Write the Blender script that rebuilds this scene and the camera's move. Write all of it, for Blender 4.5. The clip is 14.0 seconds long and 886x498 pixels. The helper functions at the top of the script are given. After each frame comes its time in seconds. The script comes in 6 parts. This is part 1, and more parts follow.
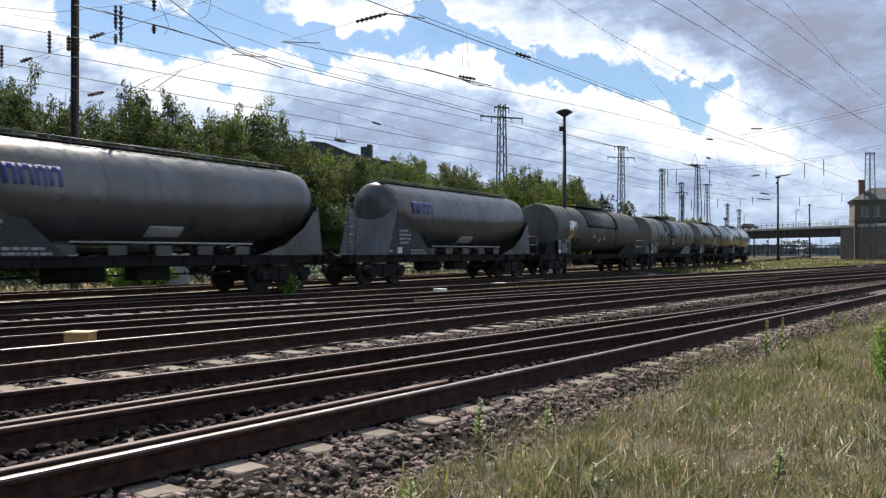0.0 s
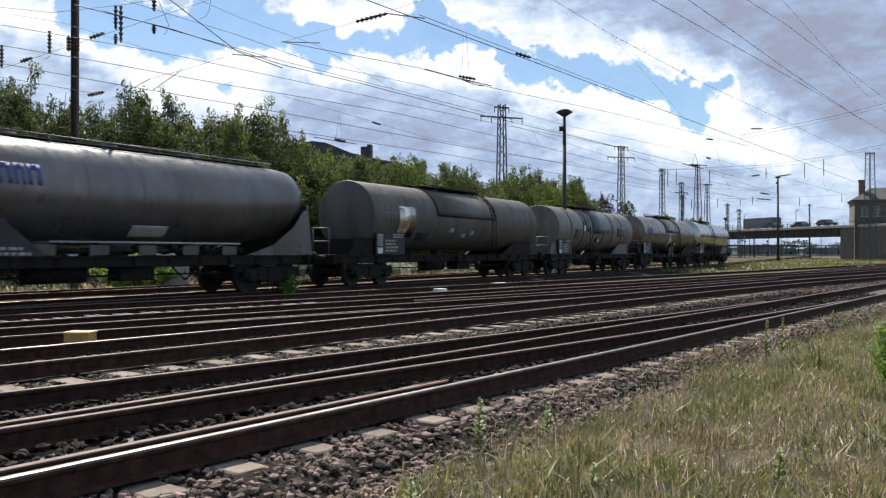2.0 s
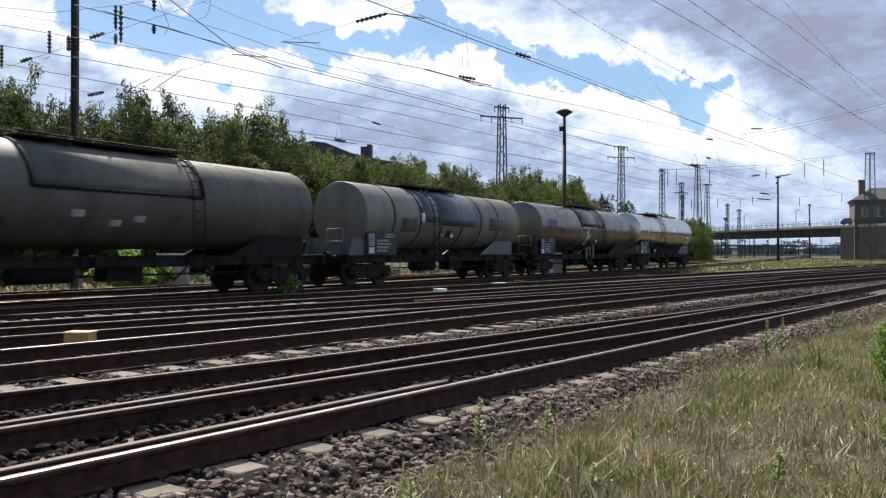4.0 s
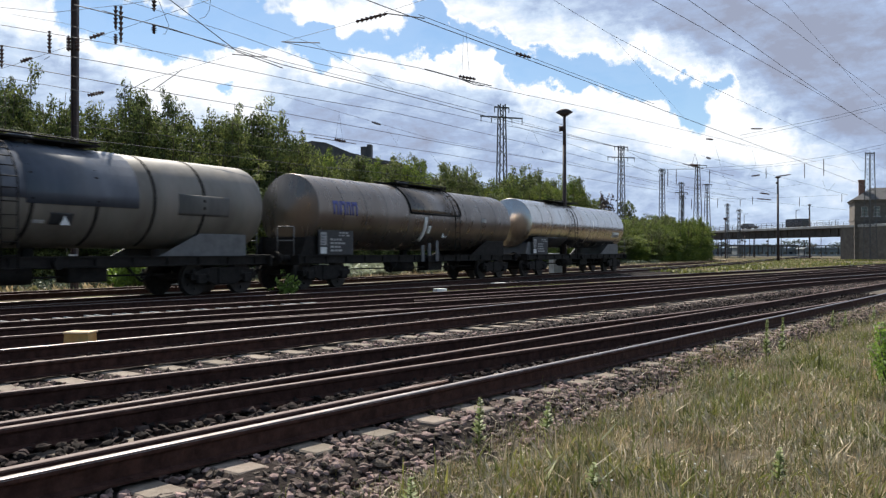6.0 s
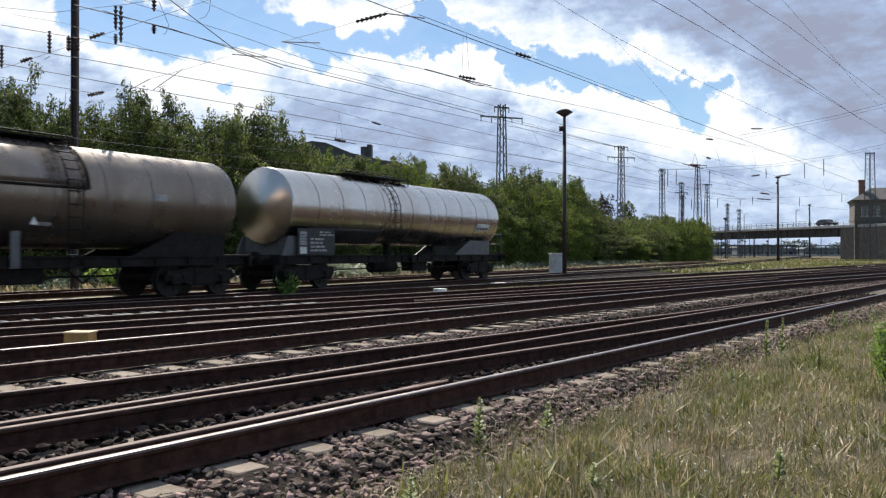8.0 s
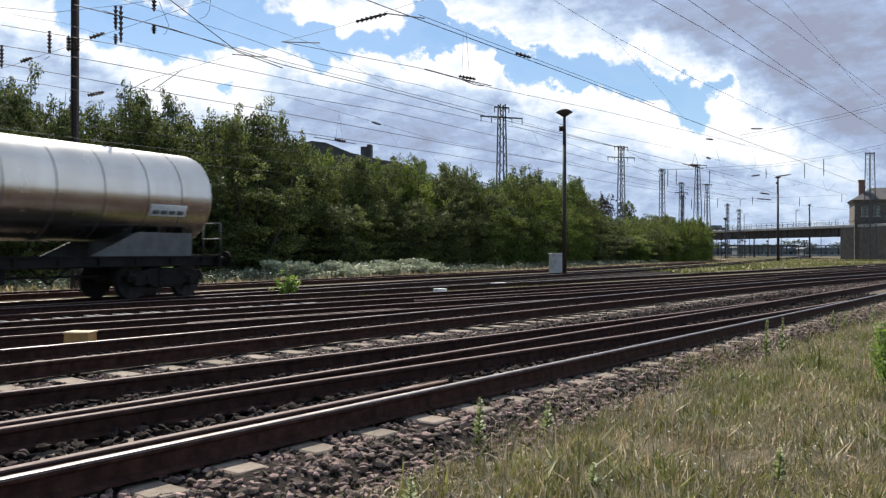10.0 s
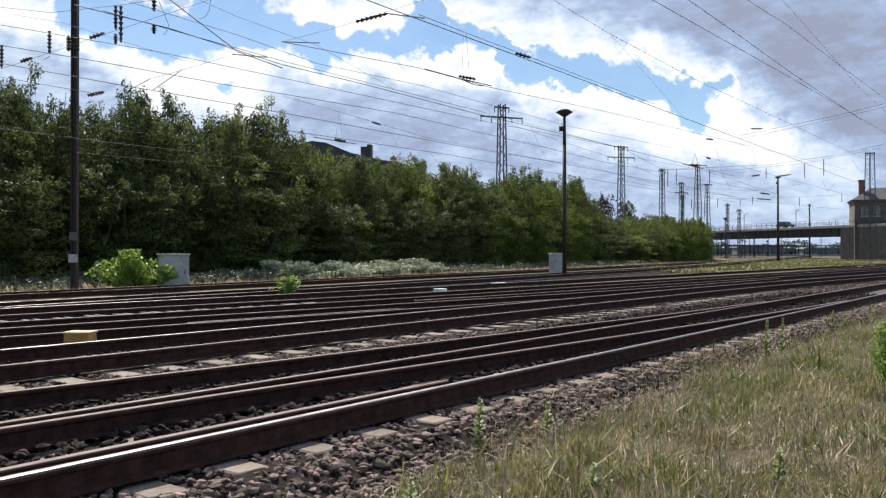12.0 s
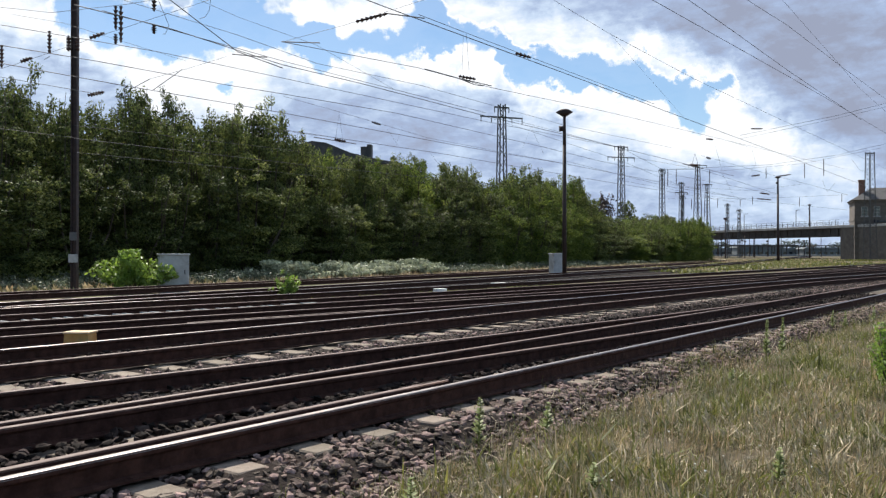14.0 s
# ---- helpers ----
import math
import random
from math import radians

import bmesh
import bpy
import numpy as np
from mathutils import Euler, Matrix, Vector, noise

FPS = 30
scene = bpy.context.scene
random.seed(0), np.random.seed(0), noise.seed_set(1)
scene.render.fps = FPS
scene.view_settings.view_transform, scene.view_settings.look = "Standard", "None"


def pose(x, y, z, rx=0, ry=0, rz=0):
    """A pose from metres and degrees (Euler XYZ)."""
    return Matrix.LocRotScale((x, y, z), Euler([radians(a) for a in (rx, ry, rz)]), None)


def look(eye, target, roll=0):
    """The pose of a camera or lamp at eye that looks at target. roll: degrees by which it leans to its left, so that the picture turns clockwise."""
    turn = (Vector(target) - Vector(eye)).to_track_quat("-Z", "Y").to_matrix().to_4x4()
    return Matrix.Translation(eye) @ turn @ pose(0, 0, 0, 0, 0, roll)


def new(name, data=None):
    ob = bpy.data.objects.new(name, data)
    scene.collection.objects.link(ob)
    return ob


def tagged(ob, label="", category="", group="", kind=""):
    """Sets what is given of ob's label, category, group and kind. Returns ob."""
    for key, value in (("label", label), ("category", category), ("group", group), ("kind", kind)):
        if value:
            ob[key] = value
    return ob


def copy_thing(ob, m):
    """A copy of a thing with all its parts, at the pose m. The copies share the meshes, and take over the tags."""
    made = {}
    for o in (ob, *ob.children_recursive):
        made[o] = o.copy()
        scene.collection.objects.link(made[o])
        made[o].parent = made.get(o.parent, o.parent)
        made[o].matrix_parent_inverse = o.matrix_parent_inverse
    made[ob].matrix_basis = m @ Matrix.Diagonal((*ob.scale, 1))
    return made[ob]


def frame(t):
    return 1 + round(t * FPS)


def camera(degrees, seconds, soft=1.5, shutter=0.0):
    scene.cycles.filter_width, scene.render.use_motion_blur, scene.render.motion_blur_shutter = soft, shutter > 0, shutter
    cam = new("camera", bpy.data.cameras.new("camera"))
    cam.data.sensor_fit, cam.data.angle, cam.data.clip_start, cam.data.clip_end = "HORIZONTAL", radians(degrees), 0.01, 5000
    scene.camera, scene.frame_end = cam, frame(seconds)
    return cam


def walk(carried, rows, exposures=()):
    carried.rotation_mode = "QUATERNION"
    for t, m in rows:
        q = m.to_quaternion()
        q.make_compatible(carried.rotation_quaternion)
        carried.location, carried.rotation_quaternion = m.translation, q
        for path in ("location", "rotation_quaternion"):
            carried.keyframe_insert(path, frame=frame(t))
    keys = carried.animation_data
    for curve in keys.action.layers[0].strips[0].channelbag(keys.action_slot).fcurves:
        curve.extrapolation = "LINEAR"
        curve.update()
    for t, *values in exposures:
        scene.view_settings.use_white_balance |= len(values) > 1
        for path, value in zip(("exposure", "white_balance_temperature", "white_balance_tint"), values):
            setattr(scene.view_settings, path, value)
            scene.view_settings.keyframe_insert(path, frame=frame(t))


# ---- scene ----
cam = camera(56.8, 14.0, soft=1.3, shutter=0.3)
EYE = pose(0, 0, 1.218, 90.237, 0, 0)
walk(cam, [(0.0, EYE), (14.0, EYE)], [(0.0, 0.50), (14.0, 0.50)])

# ---- world, sun ----
SUN_AZ, SUN_EL = radians(-18), radians(49)  # azimuth from +y, clockwise positive
SUN_DIR = Vector((math.sin(SUN_AZ) * math.cos(SUN_EL), math.cos(SUN_AZ) * math.cos(SUN_EL), math.sin(SUN_EL)))


def make_world():
    w = bpy.data.worlds.new("sky")
    scene.world = w
    w.use_nodes = True
    nt = w.node_tree
    nt.nodes.clear()
    N, L = nt.nodes.new, nt.links.new
    out, bg = N("ShaderNodeOutputWorld"), N("ShaderNodeBackground")
    sky = N("ShaderNodeTexSky")
    sky.sky_type, sky.sun_disc = "NISHITA", False
    sky.sun_elevation, sky.sun_rotation = SUN_EL, SUN_AZ
    sky.air_density, sky.dust_density = 1.0, 0.4
    tc = N("ShaderNodeTexCoord")

    def math_node(op, a, b=None, c=None, clamp=False):
        n = N("ShaderNodeMath")
        n.operation, n.use_clamp = op, clamp
        for i, v in enumerate((a, b, c)):
            if v is None:
                continue
            if isinstance(v, (int, float)):
                n.inputs[i].default_value = v
            else:
                L(v, n.inputs[i])
        return n.outputs[0]

    def noise_tex(scale, detail, rough, stretch, off=0.0):
        m = N("ShaderNodeMapping")
        m.inputs["Scale"].default_value = stretch
        m.inputs["Location"].default_value = (off, off * 0.7, off * 1.3)
        L(tc.outputs["Generated"], m.inputs["Vector"])
        t = N("ShaderNodeTexNoise")
        t.inputs["Scale"].default_value, t.inputs["Detail"].default_value = scale, detail
        t.inputs["Roughness"].default_value = rough
        t.inputs["Distortion"].default_value = 0.25
        L(m.outputs[0], t.inputs["Vector"])
        return t.outputs["Fac"]

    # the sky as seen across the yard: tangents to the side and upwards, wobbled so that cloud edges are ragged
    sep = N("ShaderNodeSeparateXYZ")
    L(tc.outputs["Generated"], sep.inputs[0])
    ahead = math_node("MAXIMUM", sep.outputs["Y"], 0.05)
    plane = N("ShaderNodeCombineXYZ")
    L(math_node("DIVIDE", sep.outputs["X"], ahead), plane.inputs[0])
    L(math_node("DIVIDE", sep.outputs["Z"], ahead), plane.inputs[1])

    def wobble(scale, detail, amount, base):
        warp = N("ShaderNodeTexNoise")
        warp.inputs["Scale"].default_value, warp.inputs["Detail"].default_value = scale, detail
        warp.inputs["Roughness"].default_value = 0.62
        L(plane.outputs[0], warp.inputs["Vector"])
        sub = N("ShaderNodeVectorMath")
        sub.operation = "SUBTRACT"
        L(warp.outputs["Color"], sub.inputs[0])
        sub.inputs[1].default_value = (0.5, 0.5, 0.5)
        mad = N("ShaderNodeVectorMath")
        mad.operation = "MULTIPLY_ADD"
        L(sub.outputs[0], mad.inputs[0])
        mad.inputs[1].default_value = (amount, amount, 0.0)
        L(base, mad.inputs[2])
        return mad.outputs[0]

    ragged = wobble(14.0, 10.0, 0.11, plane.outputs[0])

    def vec(op, p, q):
        n = N("ShaderNodeVectorMath")
        n.operation = op
        for i, v in enumerate((p, q)):
            if isinstance(v, tuple):
                n.inputs[i].default_value = v
            else:
                L(v, n.inputs[i])
        return n

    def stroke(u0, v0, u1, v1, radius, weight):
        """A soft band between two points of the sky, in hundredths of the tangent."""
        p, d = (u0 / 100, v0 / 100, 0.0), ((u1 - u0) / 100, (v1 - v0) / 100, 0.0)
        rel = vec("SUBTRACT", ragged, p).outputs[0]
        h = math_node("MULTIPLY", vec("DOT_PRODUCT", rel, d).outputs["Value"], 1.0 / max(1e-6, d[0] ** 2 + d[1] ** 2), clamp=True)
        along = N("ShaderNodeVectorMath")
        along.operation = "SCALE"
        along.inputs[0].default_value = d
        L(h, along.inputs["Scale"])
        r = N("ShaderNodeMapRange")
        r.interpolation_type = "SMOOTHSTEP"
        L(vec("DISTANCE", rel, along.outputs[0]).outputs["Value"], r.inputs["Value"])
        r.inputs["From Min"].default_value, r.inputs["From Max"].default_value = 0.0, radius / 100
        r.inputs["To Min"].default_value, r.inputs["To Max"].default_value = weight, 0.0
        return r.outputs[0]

    def total(parts):
        acc = parts[0]
        for p in parts[1:]:
            acc = math_node("ADD", acc, p)
        return acc

    def strokes(rows):
        return total([stroke(*r) for r in rows])

    big = noise_tex(5.0, 12, 0.66, (1.0, 1.0, 2.0), 1.3)
    fine = noise_tex(12.0, 14, 0.66, (1.0, 1.0, 1.6), 4.1)
    wisp = noise_tex(26.0, 12, 0.62, (1.0, 1.0, 2.6), 7.7)
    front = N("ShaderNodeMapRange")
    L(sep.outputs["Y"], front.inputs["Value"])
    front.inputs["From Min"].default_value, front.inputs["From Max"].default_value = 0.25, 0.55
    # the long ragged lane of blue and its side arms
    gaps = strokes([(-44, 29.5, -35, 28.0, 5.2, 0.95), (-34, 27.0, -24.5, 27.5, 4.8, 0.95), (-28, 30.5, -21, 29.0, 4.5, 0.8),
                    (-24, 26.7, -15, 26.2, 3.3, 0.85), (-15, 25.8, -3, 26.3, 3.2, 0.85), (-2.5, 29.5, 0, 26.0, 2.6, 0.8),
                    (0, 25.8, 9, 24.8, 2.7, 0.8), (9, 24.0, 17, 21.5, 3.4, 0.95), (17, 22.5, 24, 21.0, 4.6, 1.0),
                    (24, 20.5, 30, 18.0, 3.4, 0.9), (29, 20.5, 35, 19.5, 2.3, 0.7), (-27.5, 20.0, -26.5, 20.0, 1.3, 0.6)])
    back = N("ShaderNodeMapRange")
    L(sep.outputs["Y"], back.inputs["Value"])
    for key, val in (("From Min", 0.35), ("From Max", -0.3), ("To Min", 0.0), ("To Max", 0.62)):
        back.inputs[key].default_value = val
    rag = math_node("MULTIPLY_ADD", fine, 0.5, -0.25)
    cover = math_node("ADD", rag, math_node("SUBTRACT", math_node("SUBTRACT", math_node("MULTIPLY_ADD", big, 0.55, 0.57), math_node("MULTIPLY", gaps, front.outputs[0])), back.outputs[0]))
    mask = N("ShaderNodeMapRange")
    mask.interpolation_type = "SMOOTHSTEP"
    L(cover, mask.inputs["Value"])
    mask.inputs["From Min"].default_value, mask.inputs["From Max"].default_value = 0.22, 0.58
    mask.inputs["To Min"].default_value = 0.10
    # thick parts: bright rims along the blue, lilac grey hearts, a dark bank
    rim = N("ShaderNodeMapRange")
    rim.interpolation_type = "SMOOTHSTEP"
    L(cover, rim.inputs["Value"])
    for key, val in (("From Min", 0.78), ("From Max", 0.55), ("To Min", 0.0), ("To Max", 0.28)):
        rim.inputs[key].default_value = val
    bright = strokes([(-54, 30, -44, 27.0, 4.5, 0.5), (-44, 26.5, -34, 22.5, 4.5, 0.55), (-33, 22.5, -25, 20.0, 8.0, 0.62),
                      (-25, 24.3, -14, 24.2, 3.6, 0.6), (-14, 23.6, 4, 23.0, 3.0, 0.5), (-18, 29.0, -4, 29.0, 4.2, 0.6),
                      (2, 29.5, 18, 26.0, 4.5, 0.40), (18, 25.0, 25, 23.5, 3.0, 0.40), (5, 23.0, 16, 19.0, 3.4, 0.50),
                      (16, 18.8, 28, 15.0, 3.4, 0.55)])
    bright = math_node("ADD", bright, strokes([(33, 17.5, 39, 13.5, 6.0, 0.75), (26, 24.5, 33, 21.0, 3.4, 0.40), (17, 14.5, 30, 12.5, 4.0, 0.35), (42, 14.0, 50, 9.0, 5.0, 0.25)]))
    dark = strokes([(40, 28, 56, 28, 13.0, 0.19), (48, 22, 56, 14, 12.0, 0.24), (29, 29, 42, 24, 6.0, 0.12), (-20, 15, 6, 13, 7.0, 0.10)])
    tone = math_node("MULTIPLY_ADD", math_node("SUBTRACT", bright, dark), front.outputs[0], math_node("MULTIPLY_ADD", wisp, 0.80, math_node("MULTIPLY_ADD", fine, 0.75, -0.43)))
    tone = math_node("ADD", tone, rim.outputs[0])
    ramp = N("ShaderNodeValToRGB")
    e = ramp.color_ramp.elements
    e[0].position, e[0].color = 0.0, (0.39, 0.44, 0.59, 1)
    e[1].position, e[1].color = 0.85, (1.22, 1.25, 1.30, 1)
    for pos, col in ((0.24, (0.47, 0.59, 0.84, 1)), (0.46, (0.70, 0.85, 1.07, 1))):
        n = ramp.color_ramp.elements.new(pos)
        n.color = col
    L(tone, ramp.inputs["Fac"])
    gain = N("ShaderNodeVectorMath")
    gain.operation = "SCALE"
    gain.inputs["Scale"].default_value = 9.0
    L(ramp.outputs["Color"], gain.inputs[0])
    skyg = N("ShaderNodeVectorMath")
    skyg.operation = "MULTIPLY"
    skyg.inputs[1].default_value = (0.80, 1.0, 1.15)
    L(sky.outputs[0], skyg.inputs[0])
    mix = N("ShaderNodeMix")
    mix.data_type = "RGBA"
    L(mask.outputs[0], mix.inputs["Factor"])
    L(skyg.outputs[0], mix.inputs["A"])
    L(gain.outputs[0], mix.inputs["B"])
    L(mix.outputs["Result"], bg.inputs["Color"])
    bg.inputs["Strength"].default_value = 0.07
    L(bg.outputs[0], out.inputs["Surface"])


make_world()
sun = new("sun", bpy.data.lights.new("sun", "SUN"))
sun.data.energy, sun.data.angle, sun.data.color = 5.0, radians(0.6), (1.0, 0.93, 0.82)
sun.matrix_world = look(SUN_DIR * 300, (0, 0, 0))


# ---- materials ----
def mat(name, c1, c2, scale=3.0, rough=0.7, metal=0.0, bump=0.0, bscale=None, rnd=0.0, island=0.0, streak=0.0, lo=0.35, hi=0.65,
        c3=None, s3=0.6, trans=0.0, rvar=0.12, spec=0.5):
    """Two colours mixed by noise, a third in larger stains, relief, and a spread of brightness from piece to piece."""
    m = bpy.data.materials.new(name)
    m.use_nodes = True
    nt = m.node_tree
    N, L = nt.nodes.new, nt.links.new
    b = nt.nodes["Principled BSDF"]
    tc = N("ShaderNodeTexCoord")
    vec = tc.outputs["Object"]
    if streak:
        mp = N("ShaderNodeMapping")
        mp.inputs["Scale"].default_value = (1.0, 1.0, streak)
        L(vec, mp.inputs["Vector"])
        vec = mp.outputs[0]

    def nz(sc, det):
        t = N("ShaderNodeTexNoise")
        t.inputs["Scale"].default_value, t.inputs["Detail"].default_value = sc, det
        t.inputs["Roughness"].default_value = 0.6
        L(vec, t.inputs["Vector"])
        return t.outputs["Fac"]

    def ranged(v, a, c, d, e2):
        r = N("ShaderNodeMapRange")
        L(v, r.inputs["Value"])
        for key, val in (("From Min", a), ("From Max", c), ("To Min", d), ("To Max", e2)):
            r.inputs[key].default_value = val
        return r.outputs[0]

    def blend(fac, a, c, kind="MIX"):
        x = N("ShaderNodeMix")
        x.data_type, x.blend_type = "RGBA", kind
        L(fac, x.inputs["Factor"])
        for key, val in (("A", a), ("B", c)):
            if isinstance(val, tuple):
                x.inputs[key].default_value = (*val, 1)
            else:
                L(val, x.inputs[key])
        return x.outputs["Result"]

    n1 = nz(scale, 6)
    col = blend(ranged(n1, lo, hi, 0, 1), c1, c2)
    if c3:
        col = blend(ranged(nz(s3, 4), 0.5, 0.68, 0, 0.85), col, c3)
    for amount, node, key in ((rnd, "ShaderNodeObjectInfo", "Random"), (island, "ShaderNodeNewGeometry", "Random Per Island")):
        if amount:
            g = N(node)
            hsv = N("ShaderNodeHueSaturation")
            L(ranged(g.outputs[key], 0, 1, 1 - amount, 1 + amount), hsv.inputs["Value"])
            L(ranged(g.outputs[key], 0, 1, 0.5 + amount * 0.03, 0.5 - amount * 0.03), hsv.inputs["Hue"])
            L(col, hsv.inputs["Color"])
            col = hsv.outputs[0]
    L(col, b.inputs["Base Color"])
    L(ranged(nz(scale * 2.3, 4), 0.3, 0.7, max(0.03, rough - rvar), min(1.0, rough + rvar)), b.inputs["Roughness"])
    b.inputs["Metallic"].default_value = metal
    b.inputs["Specular IOR Level"].default_value = spec
    if bump:
        bp = N("ShaderNodeBump")
        bp.inputs["Strength"].default_value, bp.inputs["Distance"].default_value = bump, 0.03
        L(nz(bscale or scale * 3, 5), bp.inputs["Height"])
        L(bp.outputs[0], b.inputs["Normal"])
    if trans:
        t = N("ShaderNodeBsdfTranslucent")
        L(col, t.inputs["Color"])
        ms = N("ShaderNodeMixShader")
        ms.inputs["Fac"].default_value = trans
        L(b.outputs[0], ms.inputs[1])
        L(t.outputs[0], ms.inputs[2])
        L(ms.outputs[0], nt.nodes["Material Output"].inputs["Surface"])
    return m


